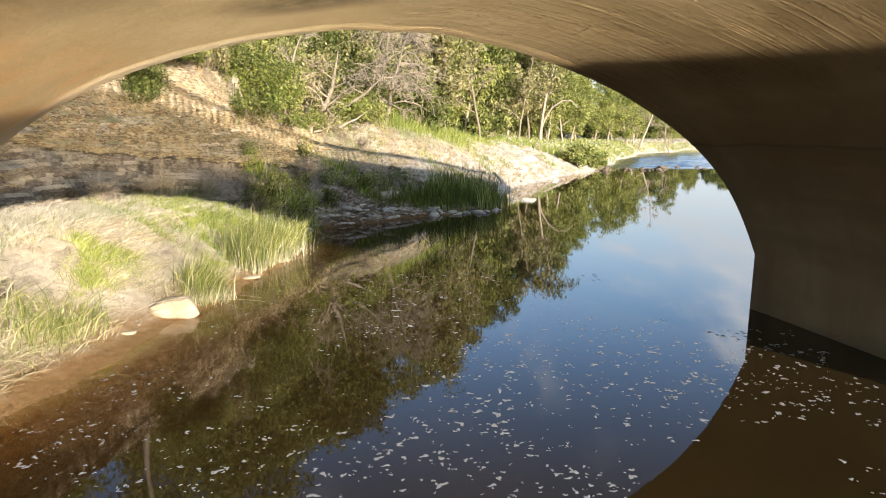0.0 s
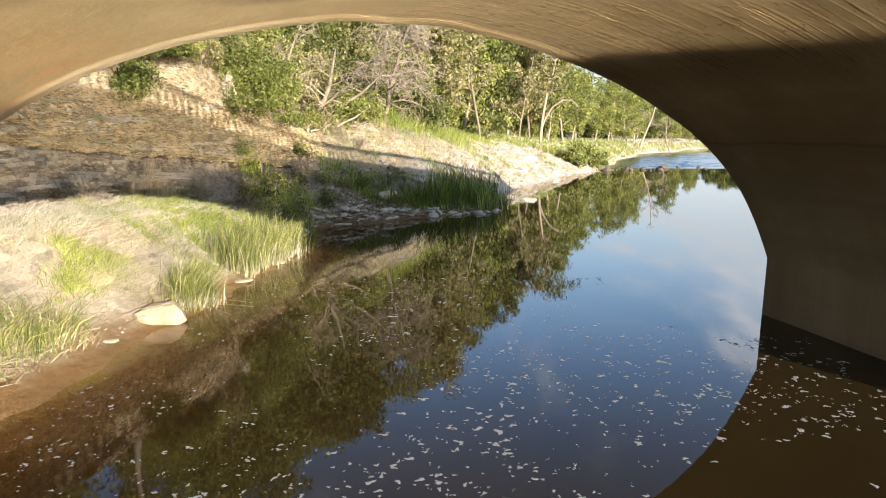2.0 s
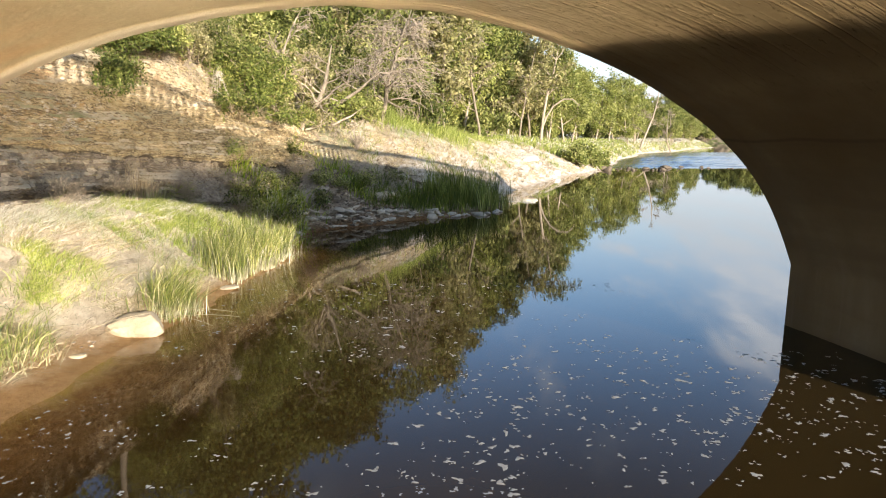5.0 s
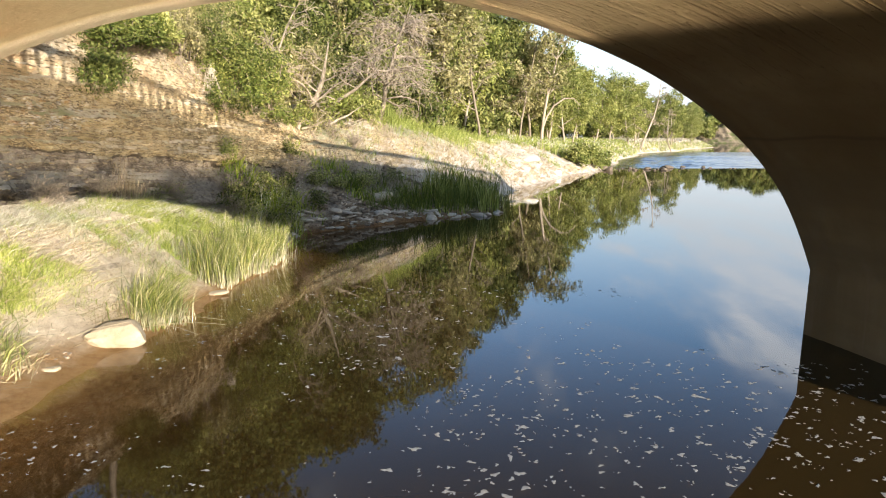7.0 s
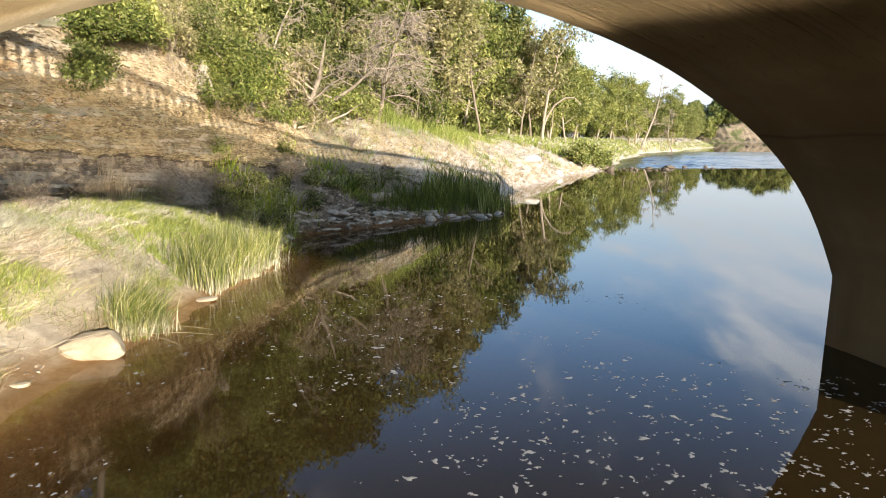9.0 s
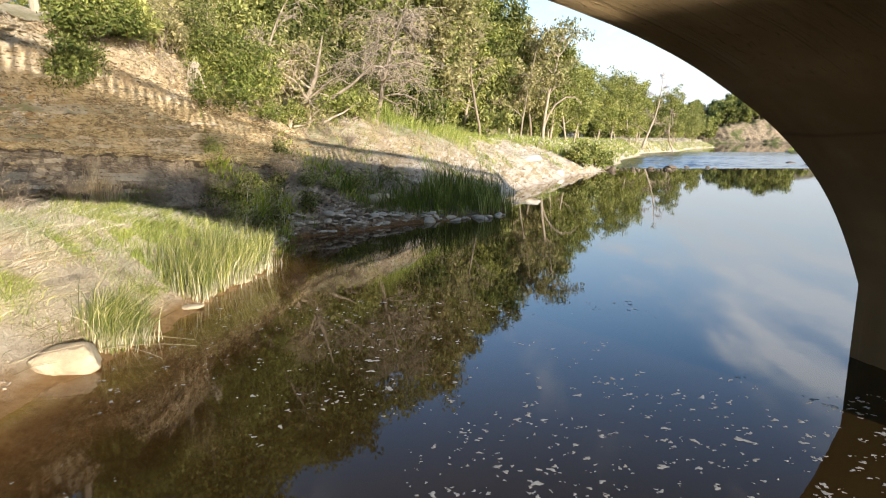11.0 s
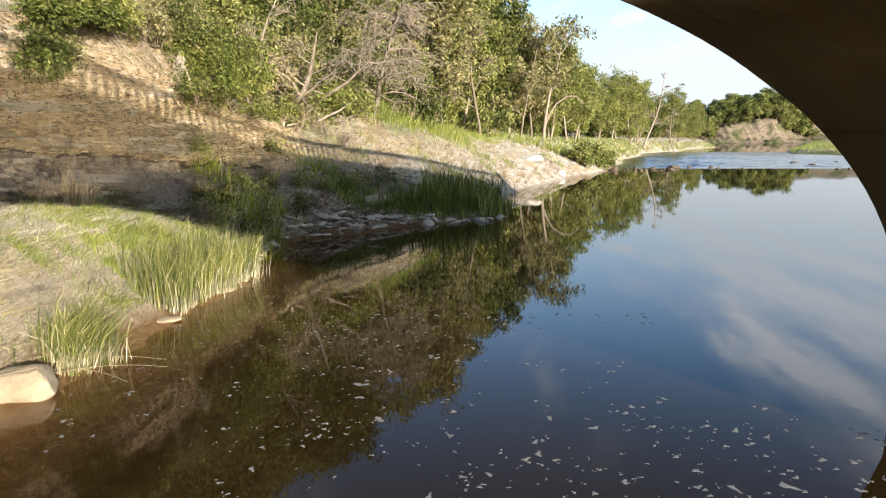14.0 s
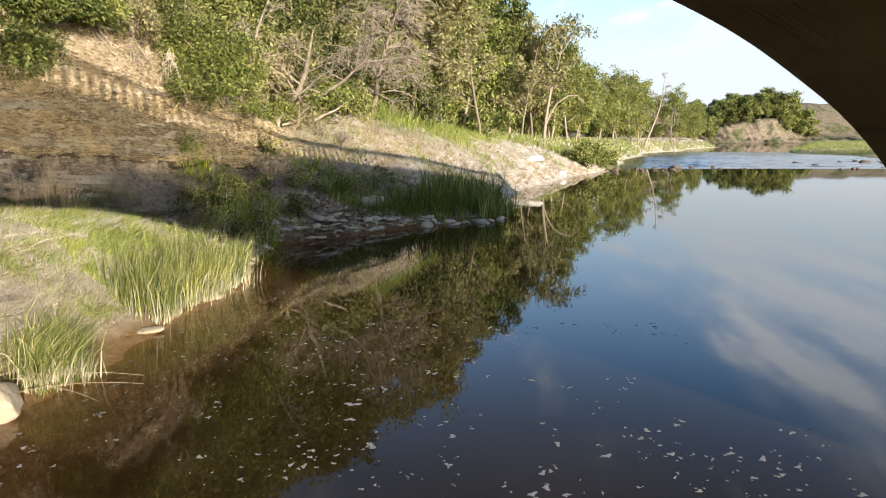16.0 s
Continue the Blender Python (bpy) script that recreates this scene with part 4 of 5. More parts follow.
def grass(name, spots, height, spread, lean, width, material, label, category="grass", uneven=0.0, kind="stuff"):
    """Blades at spots (n, 3). height: low and high; spread: how far they splay; lean: common lean."""
    p = np.array(spots)
    n = len(p)
    h = height[0] + (height[1] - height[0]) * RNG.random(n)
    if uneven:
        h *= np.array([min(max(.8 + uneven * fbm(q[0] * 1.9, q[1] * 1.9, 6.0, 3), .3), 1.5) for q in p])
    out = RNG.normal(0, 1, (n, 3)) * spread * h[:, None]
    out[:, 2] = 0
    out += np.array((*lean, 0)) * h[:, None]
    tip = p + out + np.stack([0 * h, 0 * h, h * (.75 + .25 * RNG.random(n))], 1)
    bend = -out * .22
    bend[:, 2] += h * .06
    ob = new(name, strips(name, p, tip, bend, width * (.6 + .8 * RNG.random(n)), material))
    return tagged(ob, label, category, kind=kind)


BARE = ((-5.8, 8.5, .45, .8), (-4.85, 10.75, .4, .45), (-4.6, 8.6, .5, .6))      # open patches of sand on the near bank


def scatter(n, ylim, inland, keep=None, seed=1):
    """Spots on the bank: y in ylim, inland metres from the shore in the given range."""
    rng = np.random.default_rng(seed)
    out = []
    while len(out) < n:
        y = ylim[0] + (ylim[1] - ylim[0]) * rng.random()
        w = inland[0] + (inland[1] - inland[0]) * rng.random()
        x = shore_x(y) - w
        if y < 16 and (bank_z(x, y) > 1.45 or any(((x - bx) / rx) ** 2 + ((y - by) / ry) ** 2 < 1 + .6 * fbm(x * 2, y * 2, 9.0, 2) for bx, by, rx, ry in BARE) and rng.random() > .04):
            continue
        if keep is None or rng.random() < keep(x, y, w):
            out.append((x, y, bank_z(x, y) - .02))
    return out


def make_stone(seed, sx, sy, sz, material, label, name="stone", flat=.5, sub=3):
    """A worn stone, flattened below."""
    bm = bmesh.new()
    bmesh.ops.create_icosphere(bm, subdivisions=sub, radius=1)
    rs = np.random.default_rng(seed + 900)
    cuts = [(Vector(unit(rs.normal(0, 1, 3))), .62 + .2 * rs.random()) for _ in range(9)]
    for v in bm.verts:
        c = v.co.copy()
        d = 1 + .3 * fbm(c.x * .9 + seed * 7.1, c.y * .9, c.z * .9, 2) + .08 * fbm(c.x * 3 + seed, c.y * 3, c.z * 3, 3)
        c = c * d
        for q, lim in cuts:
            over = c.dot(q) - lim
            if over > 0:
                c = c - q * over * .85
        c = Vector([math.copysign(abs(q) ** flat, q) if abs(q) > 1e-6 else 0 for q in c])
        v.co = (c.x * sx, c.y * sy, c.z * sz)
    me = bpy.data.meshes.new(name)
    bm.to_mesh(me)
    bm.free()
    me.polygons.foreach_set("use_smooth", [True] * len(me.polygons))
    me.materials.append(material)
    return tagged(new(name, me), label, "stone")


# ---- river wood on the far part of the bank ----
KIND = ("green", "olive", "lime-green", "deep green", "fresh green")
OAK = [make_tree("tree", 8.5, 40 + i, .12, (.13, .22, .15, .26, .2)[i], 2.6, .125, 6600, (LEAF_GREEN, LEAF_OLIVE, LEAF_LIME, LEAF_DARK, LEAF_GREEN)[i], (BARK_PALE, BARK)[i % 2],
                 label="slim riverside tree with pale trunk and %s foliage" % KIND[i], limbs=14, clump=.62) for i in range(5)]
for o in OAK:
    tagged(o, group="trees of the river wood")
rng = np.random.default_rng(11)
WOOD = []
for y in np.arange(31, 100, 3.4):
    front = profile(y)[9][0] - (3.0 if y < 40 else 0)
    for row in range(3 if y < 52 else 2):
        s = (1.08 + .3 * rng.random()) * (1 + .05 * row) * (1 if y < 62 else .9)
        WOOD.append((front - 1.0 - row * 3.4 + rng.normal(0, .9), y + rng.normal(0, 1.1), int(rng.integers(0, 5)), rng.random() * 6.28, s))
for y in np.arange(100, 178, 7):
    front = profile(y)[6][0] - 1
    for row in range(3):
        WOOD.append((front - row * 6 + rng.normal(0, 1.5), y + rng.normal(0, 2), int(rng.integers(0, 5)), rng.random() * 6.28, (1.0 if y < 128 else .8) + .3 * rng.random()))
used = set()
for x, y, k, turn, s in WOOD:
    if k in used:
        again(OAK[k], x, y, turn, s)
    else:
        stand(OAK[k], x, y, turn, s)
        used.add(k)

UNDER = [make_shrub(60 + i, 1.5, 2.2, .16, 950, (LEAF_GREEN, LEAF_LIME, LEAF_DARK)[i], "leafy %s undergrowth bush at the wood's edge" % ("green", "lime-green", "dark green")[i], stems=9) for i in range(3)]
for o in UNDER:
    tagged(o, group="undergrowth of the wood")
used = set()
for y in np.arange(30, 100, 2.2):
    front = profile(y)[9][0] - (2.0 if y < 40 else 0)
    for row in range(2):
        k = int(rng.integers(0, 3)) if row == 0 else 2
        x, yy, s = front - 1.5 - row * 5 + rng.normal(0, 1.0), y + rng.normal(0, .8), .55 + .6 * rng.random() + row * .5
        if k in used:
            again(UNDER[k], x, yy, rng.random() * 6.28, s)
        else:
            stand(UNDER[k], x, yy, 0, s)
            used.add(k)

for x, y, k, turn, q in ((21.5, 88.0, 2, 1.0, 1.0), (24.5, 92.5, 0, 2.2, 1.1), (27.0, 99.0, 2, 4.0, 1.0), (30.5, 104.0, 4, .6, .85), (17.0, 80.0, 0, 3.1, 1.05), (8.4, 60.5, 1, 5.0, 1.15), (10.4, 62.0, 0, 1.7, 1.05), (12.5, 64.5, 4, 2.9, 1.0), (14.0, 68.0, 2, .4, .9)):
    again(OAK[k], x, y, turn, q)
for y in np.arange(46, 122, 3.6):
    for off in (2.5, 6.0, 11.0):
        again(UNDER[2 if off > 3 else int(rng.integers(0, 3))], profile(y)[9][0] - off + rng.normal(0, 1.2), y + rng.normal(0, 1), rng.random() * 6.28, .9 + .5 * rng.random())

for y in np.arange(98, 178, 3.4):
    again(UNDER[int(rng.integers(0, 3))], profile(y)[6][0] - 4.0 - 5.0 * rng.random(), y + rng.normal(0, 1), rng.random() * 6.28, .75 + .45 * rng.random())

# the pale forked tree and the bare ones by the water
def pale_forked_tree():
    rng = np.random.default_rng(8)
    tree = new("forked_tree")
    verts, faces, tips = [], [], []
    stem = [(0, 0, -.3), (.05, 0, 1.0), (.2, 0, 2.6), (.45, 0, 4.2), (.9, .1, 5.8), (1.2, .2, 7.3), (1.4, .2, 8.6)]
    tube(verts, faces, stem, (.17, .15, .13, .11, .09, .06, .03), 8)
    arm = [(.1, 0, 1.4), (.45, -.1, 2.4), (1.0, -.2, 3.3), (1.9, -.3, 3.9), (2.7, -.3, 3.9), (3.3, -.3, 3.3)]
    tube(verts, faces, arm, (.1, .09, .08, .07, .05, .03), 6)
    for k in range(16):
        p = np.array(stem[3 + k % 4])
        br = limb(p, (math.cos(k * 2.1), math.sin(k * 2.1), .7), 1.6 + rng.random() * 1.4, .2, rng, 5, .05)
        tube(verts, faces, br, np.linspace(.045, .01, 6), 4)
        tips += br[3:]
        for _ in range(4):
            tube(verts, faces, limb(br[3], rng.normal(0, 1, 3) + (0, 0, .4), .9, .25, rng, 3), (.015, .012, .009, .006), 3)
    child("trunk", mesh_from("trunk", verts, faces, BARK_PALE, True), tree)
    child("crown", quads("crown", leaves(tips, .8, 1700, .17, rng), LEAF_OLIVE), tree)
    return tagged(tree, "pale forked tree with a drooping dead arm and thin crown", "tree")


stand(pale_forked_tree(), 8.9, 57.0)
stand(make_dead(13.5, 21, "tall leaning bare tree with pale trunk beside the water", 3.0, (.28, 0), 12, r=.2, twig=.02), 32.9, 104.0, .2)
stand(make_dead(10.0, 22, "slim bare tree with pale trunk", 2.2, (-.03, 0), 12, r=.15, twig=.02), 32.0, 104.5, 1.2)
stand(make_dead(8.0, 25, "crooked bare tree leaning over the bank", 2.2, (-.35, 0), 10, r=.14, twig=.02), 41.5, 113.0, 0)
stand(make_dead(10.5, 23, "half-dead brown tree among green ones", 2.6, (-.12, 0), 26, r=.1, mat=BARK, twig=.011, leafy=1600), 2.6, 43.5, 1.0)

grey = make_dead(9.0, 24, "grey half-bare tree in the river wood", 2.8, (.05, 0), 16, r=.09, mat=BARK, twig=.01, leafy=2600)
tagged(grey, group="bare trees of the river wood")
stand(grey, .2, 38.5, 2.0)
for x, y, turn, q in ((6.6, 54.5, .7, 1.1), (-4.8, 31.8, 1.9, .8)):
    again(grey, x, y, turn, q)

# ---- the near slope above the bank ----
stand(make_dead(5.0, 3, "bare dead grey tree with a fan of dry drooping twigs", 2.5, (.06, 0), 64, r=.11, mat=BARK, twig=.007, droop=.16), -2.6, 27.6, .4)
stand(make_dead(3.6, 31, "leaning dead tree trunk with pale broken limbs", 1.5, (.85, .2), 9, r=.15, mat=BARK, twig=.008), -5.1, 23.6, .1)
stand(make_dead(3.8, 32, "leaning dead branch with bare pale twigs", 1.7, (.95, .1), 9, r=.12, mat=BARK, twig=.008), -5.1, 24.3, -.1)
stand(make_dead(4.2, 33, "dead grey sapling with dry twigs on the brink", 1.5, (.2, .1), 20, r=.07, twig=.007), -5.9, 22.6, .6)
for x, y, z, a, length, r in ((-4.5, 23.3, 3.05, 2.6, 1.3, .05), (-4.2, 24.4, 3.05, .4, 1.6, .06), (-3.6, 24.9, 2.75, 1.1, 1.1, .04), (-4.7, 22.7, 2.9, -.5, 1.0, .04)):
    rngl = np.random.default_rng(int(100 * r) + int(10 * a + 50))
    verts, faces = [], []
    tube(verts, faces, limb((0, 0, 0), (math.cos(a), math.sin(a), .12), length, .15, rngl, 7), np.linspace(r, r * .3, 8), 6)
    for _ in range(4):
        st = np.array(limb((0, 0, 0), (math.cos(a), math.sin(a), .12), length * .6, .1, rngl, 4)[-1])
        tube(verts, faces, limb(st, rngl.normal(0, 1, 3) + (0, 0, .6), .5, .2, rngl, 4), np.linspace(r * .4, .006, 5), 4)
    log = tagged(new("driftwood", mesh_from("driftwood", verts, faces, BARK_PALE, True)), "bleached dead branch lying on the slope", "driftwood", group="dead branches on the slope")
    log.location = (x, y, z)

NEAR = [  # x, y, radius, height, leaf, count, material, label
    (-8.1, 17.2, 1.15, 2.4, 0.040, 10500, LEAF_LIME, "lime-green bush behind the cliff edge"),
    (-6.75, 18.6, .9, 1.6, 0.033, 8280, LEAF_OLIVE, "thin olive bush with dry stems on the slope"),
    (-7.3, 20.2, 1.5, 2.7, 0.040, 16200, LEAF_OLIVE, "olive bush with dry stems above the cliff"),
    (-4.3, 25.2, 1.3, 1.6, 0.053, 8640, LEAF_LIME, "lime-green bush below dead branches"),
    (-3.3, 26.4, 1.0, 1.3, 0.050, 5400, LEAF_GREEN, "low green bush beside the dead tree"),
    (-5.3, 25.6, 1.4, 2.6, 0.059, 9000, LEAF_OLIVE, "olive bush among dead branches"),
    (-7.6, 24.5, 2.0, 4.2, 0.066, 15300, LEAF_GREEN, "tall green bush behind the cliff"),
    (-5.9, 28.6, 1.9, 4.6, 0.073, 12600, LEAF_DARK, "tall dark green bush behind the dead tree"),
    (-10.2, 20.5, 2.2, 4.4, 0.073, 12600, LEAF_GREEN, "tall green bush on the plateau"),
    (-12.4, 18.8, 2.0, 3.0, 0.066, 10800, LEAF_LIME, "pale green bush on the plateau"),
    (-1.2, 31.5, 1.5, 2.2, 0.079, 5400, LEAF_DARK, "dark green bush at the edge of the wood"),
    (-3.4, 31.0, 1.8, 3.6, 0.079, 9000, LEAF_GREEN, "green bush behind the dead tree"),
]
for i, (x, y, r, h, leaf, count, mat, label) in enumerate(NEAR):
    stand(make_shrub(80 + i, r, h, leaf * (1.2 if y > 24 else .85), int(count * (.6 if y > 24 else 1.0)), mat, label, stems=30, clump=.3, hang=.25 if y < 23 else 0), x, y, i * 1.3)
stand(make_shrub(99, .58, .62, .036, 7500, LEAF_DARK, "dark green bush hanging over the cliff face", stems=18, clump=.45, hang=1.4, name="hanging_shrub"), -7.25, 14.9, 0, 1.1, z=4.35)

BRINK = [  # x, y, z, radius, height, count, material, label
    (-6.95, 15.05, 4.6, .72, 1.0, 5000, LEAF_BUSH, "green bush overhanging the end of the cliff"),
    (-6.85, 15.5, 4.65, .8, 1.0, 5600, LEAF_BUSH, "dense green bush spreading over the cliff edge"),
    (-6.65, 16.5, 4.85, .7, 1.0, 4600, LEAF_LIME, "bright green bush spreading over the cliff edge"),
    (-6.5, 17.5, 4.8, .65, 1.0, 2200, LEAF_OLIVE, "thin olive bush with dry stems on the cliff edge"),
    (-5.55, 18.9, 3.65, 1.2, 2.1, 13500, LEAF_BUSH, "large dense green bush hanging over the clay cliff"),
    (-6.2, 19.4, 4.6, 1.0, 1.9, 7000, LEAF_DARK, "deep green bush crowding the brink of the cliff"),
    (-5.05, 20.3, 3.4, .9, 1.8, 7000, LEAF_BUSH, "green bush on the brink of the cliff"),
    (-5.75, 18.3, 3.45, .6, .7, 3000, LEAF_DARK, "dark green bush drooping down the clay face"),
    (-4.9, 20.2, 3.25, .45, .5, 1600, LEAF_BUSH, "low green bush drooping over the cliff edge"),
    (-4.75, 22.4, 3.0, .5, .9, 2000, LEAF_BUSH, "small green bush on the brink of the slope"),
    (-4.6, 24.0, 3.0, .7, 1.1, 3200, LEAF_OLIVE, "thin olive bush among dead branches on the brink"),
    (-5.6, 22.6, 3.25, .75, 1.2, 3000, LEAF_OLIVE, "olive bush on the brink of the slope"),
]
for i, (x, y, z, r, h, count, mat, label) in enumerate(BRINK):
    stand(make_shrub(180 + i, r, h, .043, count, mat, label, stems=26, clump=.26, hang=.5), x, y, i * 1.7, z=z)

TALL = make_tree("tree", 9.5, 71, .16, .12, 3.0, .11, 9500, LEAF_GREEN, BARK, label="tall leafy tree behind the cliff", limbs=17, clump=.75)
tagged(TALL, group="trees above the cliff")
stand(TALL, -6.8, 33.0, .4, 1.05)
for x, y, turn, s in ((-10.5, 29.5, 2.0, 1.0), (-12.5, 24.0, 4.0, .95), (-3.6, 36.5, 5.1, 1.1), (-9.0, 38.0, .9, 1.15), (-14.5, 31, 3.0, 1.1), (-0.6, 40.5, 2.2, 1.12), (-15.5, 21.5, 1.1, .85)):
    again(TALL, x, y, turn, s)

# weeds and dry brush at the foot of the cliff
BRUSH = [(-6.6, 13.5, .45, .45, "dry tan brush at the foot of the cliff"), (-5.95, 15.2, .45, .5, "domed dry brown tumbleweed at the foot of the cliff"), (-6.9, 12.2, .5, .6, "dry tan brush behind the sand bank"), (-5.35, 17.0, .45, .6, "dry brown tumbleweed on the slope"),
         (-4.5, 20.3, .6, .75, "bare grey brush on the scree"), (-5.0, 16.2, .35, .5, "small dry brush in the shade"), (-3.2, 24.6, .5, .6, "dry twiggy brush on the slope")]
for i, (x, y, r, h, label) in enumerate(BRUSH):
    stand(make_shrub(120 + i, r, h, .02, 0, LEAF_OLIVE, label, stems=46, twig=TWIG, name="dry_brush"), x, y)

for i, (x, y, z, r) in enumerate(((-6.75, 16.3, 4.75, .5), (-6.55, 17.5, 4.6, .55), (-6.35, 18.4, 4.45, .5), (-5.75, 19.7, 3.9, .5), (-4.7, 23.0, 3.05, .6), (-4.1, 24.2, 3.1, .6))):
    stand(make_shrub(160 + i, r, .3, .03, 160, LEAF_OLIVE, "dry roots and twigs hanging over the clay edge", stems=40, twig=TWIG, name="hanging_roots", hang=1.5), x, y, i, z=z)


stand(make_shrub(171, .27, .3, .03, 0, LEAF_OLIVE, "bleached white roots tangled on the clay edge", stems=34, twig=BARK_BLEACHED, name="bleached_roots", hang=3.2), -6.0, 18.1, .5, z=4.4)
stand(make_tree("tree", 5.5, 73, .1, .5, 1.8, .06, 4200, LEAF_GREEN, BARK_PALE, label="small tree with a pale bare trunk on the cliff top", limbs=9, clump=.5), -8.0, 15.4, 1.0)


def clumps(spots, count, r, seed):
    rng = np.random.default_rng(seed)
    out = []
    for x, y in spots:
        for _ in range(count):
            px, py = x + rng.normal(0, r), y + rng.normal(0, r)
            out.append((px, py, bank_z(px, py) - .03))
    return out


def tufts(n, xr, yr, count, r, seed):
    """Spots gathered in n tight tufts."""
    rng = np.random.default_rng(seed)
    return clumps([(xr[0] + (xr[1] - xr[0]) * rng.random(), yr[0] + (yr[1] - yr[0]) * rng.random()) for _ in range(n)], count, r, seed + 1)


grass("weeds", tufts(30, (-5.0, -3.8), (16.6, 18.7), 34, .14, 3), (.25, .85), .34, (0, 0), .016, GRASS_SHADY, "tall green weeds in the shade under the cliff", "weeds", uneven=1.6)
grass("low_weeds", tufts(26, (-5.1, -3.6), (16.2, 19.2), 40, .2, 43), (.1, .4), .5, (0, 0), .016, GRASS_SHADY, "low tangled green weeds under the cliff", "weeds", uneven=1.6)
grass("cliff_weeds", clumps([(-5.5, 17.7), (-5.35, 17.5), (-5.6, 18.0), (-5.25, 17.2)], 40, .13, 45), (.08, .24), .4, (0, 0), .02, GRASS_SHADY, "green weeds growing up the foot of the cliff", "weeds")
grass("weed_straw", tufts(16, (-5.3, -3.9), (15.9, 18.6), 26, .16, 47), (.4, 1.1), .28, (.05, 0), .008, GRASS_DRY, "dead straw stalks among the shaded weeds", "weeds", uneven=1.2)
grass("dry_stalks", clumps([(-6.3, 14.3), (-6.42, 14.1), (-6.36, 14.2), (-6.5, 13.95)], 60, .11, 49), (.25, .75), .22, (.05, 0), .009, STALK, "tall dry tan stalks at the foot of the cliff", "weeds")
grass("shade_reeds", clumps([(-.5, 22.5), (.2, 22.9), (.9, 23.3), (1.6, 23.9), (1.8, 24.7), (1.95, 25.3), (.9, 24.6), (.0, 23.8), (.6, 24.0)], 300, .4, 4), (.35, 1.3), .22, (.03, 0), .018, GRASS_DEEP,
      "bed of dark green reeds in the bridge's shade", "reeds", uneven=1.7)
grass("reed_tops", tufts(20, (-.6, 2.0), (22.8, 25.2), 14, .15, 51), (.7, 1.4), .16, (.05, 0), .02, GRASS_GREEN, "taller yellow-green reed blades reaching into the light", "reeds")
grass("shade_grass", clumps([(-1.6, 22.4), (-1.0, 23.4), (.3, 24.8), (1.5, 25.6), (-2.4, 22.6), (-.4, 22.0)], 240, .55, 5), (.12, .5), .4, (0, 0), .016, GRASS_SHADY, "low green grass behind the shaded reeds", "grass", uneven=1.4)
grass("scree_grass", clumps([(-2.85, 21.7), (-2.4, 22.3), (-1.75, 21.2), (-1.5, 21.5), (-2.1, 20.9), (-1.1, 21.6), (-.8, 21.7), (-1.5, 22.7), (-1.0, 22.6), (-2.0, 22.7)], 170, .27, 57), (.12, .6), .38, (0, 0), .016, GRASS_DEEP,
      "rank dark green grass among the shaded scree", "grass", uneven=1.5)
grass("slope_weeds", clumps([(-3.9, 21.3), (-4.7, 21.6), (-3.0, 22.0), (-5.5, 18.2), (-3.4, 22.6), (-2.6, 21.4), (-3.8, 22.2)], 90, .22, 6), (.12, .4), .3, (0, 0), .025, GRASS_SHADY,
      "scattered green weeds on the scree slope", "weeds")

# grass along the top of the slope, up to the wood
def patch(scale, lo, shift=0.0):
    return lambda x, y, w: 1.0 if fbm(x * scale, y * scale, shift, 3) > lo else .12


def top_zone(x, y, w):
    return 1.0 if fbm(x * .5, y * .5, 0.0, 3) > -.25 else .15


grass("slope_grass", scatter(9500, (24, 50), (4.6, 9.5), top_zone, 7), (.15, .5), .4, (.1, .1), .017, GRASS_GREEN, "green grass along the top of the bank", uneven=1.2)
grass("slope_dry_grass", scatter(2600, (24, 60), (2.5, 7.5), patch(.6, .1, 3), 8), (.08, .32), .5, (.1, .1), .016, STALK, "dry straw grass on the sunlit bank")
grass("slope_tufts", clumps([(x0, y0) for x0, y0 in ((1.6, 29.0), (.6, 28.0), (2.2, 32.5), (3.6, 36.5), (2.6, 34.6), (4.6, 39.0), (6.0, 43.0), (4.8, 44.5), (-.6, 27.0), (7.4, 46.2), (5.6, 47.5), (7.9, 45.0))], 110, .3, 12), (.1, .4), .45, (.1, 0), .02, GRASS_GREEN, "green tufts on the sunlit bank")
grass("shore_dry_grass", scatter(1300, (25, 52), (.25, 3.5), patch(.8, .1, 2), 13), (.05, .2), .6, (.1, .1), .014, STALK, "thin straw grass low on the sunlit bank")
brow = []
while len(brow) < 5200:
    f = rng.random()
    x, y = -2.6 + 5.4 * f + rng.normal(0, .5), 27.5 + 15.5 * f + rng.normal(0, .8)
    if fbm(x * .8, y * .8, 2.0, 2) > -.2:
        brow.append((x, y, bank_z(x, y) - .03))
grass("brow_grass", brow, (.2, .6), .4, (.1, 0), .014, GRASS_GREEN, "tall yellow-green grass along the brow of the bank", uneven=1.0)
tall = []
while len(tall) < 4200:
    f = rng.random()
    x, y = -2.9 + 4.2 * f + rng.normal(0, .55), 27.6 + 8.5 * f + rng.normal(0, .7)
    tall.append((x, y, bank_z(x, y) - .03))
grass("brow_tall_grass", tall, (.3, .85), .35, (.1, 0), .014, GRASS_GREEN, "tall rank green grass on the brow beside the dead tree", uneven=1.2)
grass("far_shore_grass", scatter(5500, (56, 165), (.1, 3.0), patch(.25, -.2, 8), 15), (.2, .6), .4, (.1, 0), .06, GRASS_GREEN, "green grass on the edge of the far bank")
grass("meadow_grass", scatter(13000, (48, 105), (.8, 9.0), patch(.2, -.15, 5), 9), (.2, .65), .4, (.1, 0), .05, GRASS_GREEN, "yellow-green grass along the far bank")
grass("meadow_dry_grass", scatter(8500, (50, 170), (.3, 9.0), patch(.15, -.2, 6), 10), (.2, .6), .4, (.1, 0), .08, GRASS_DRY, "straw-coloured grass along the far bank")
rngb = np.random.default_rng(14)
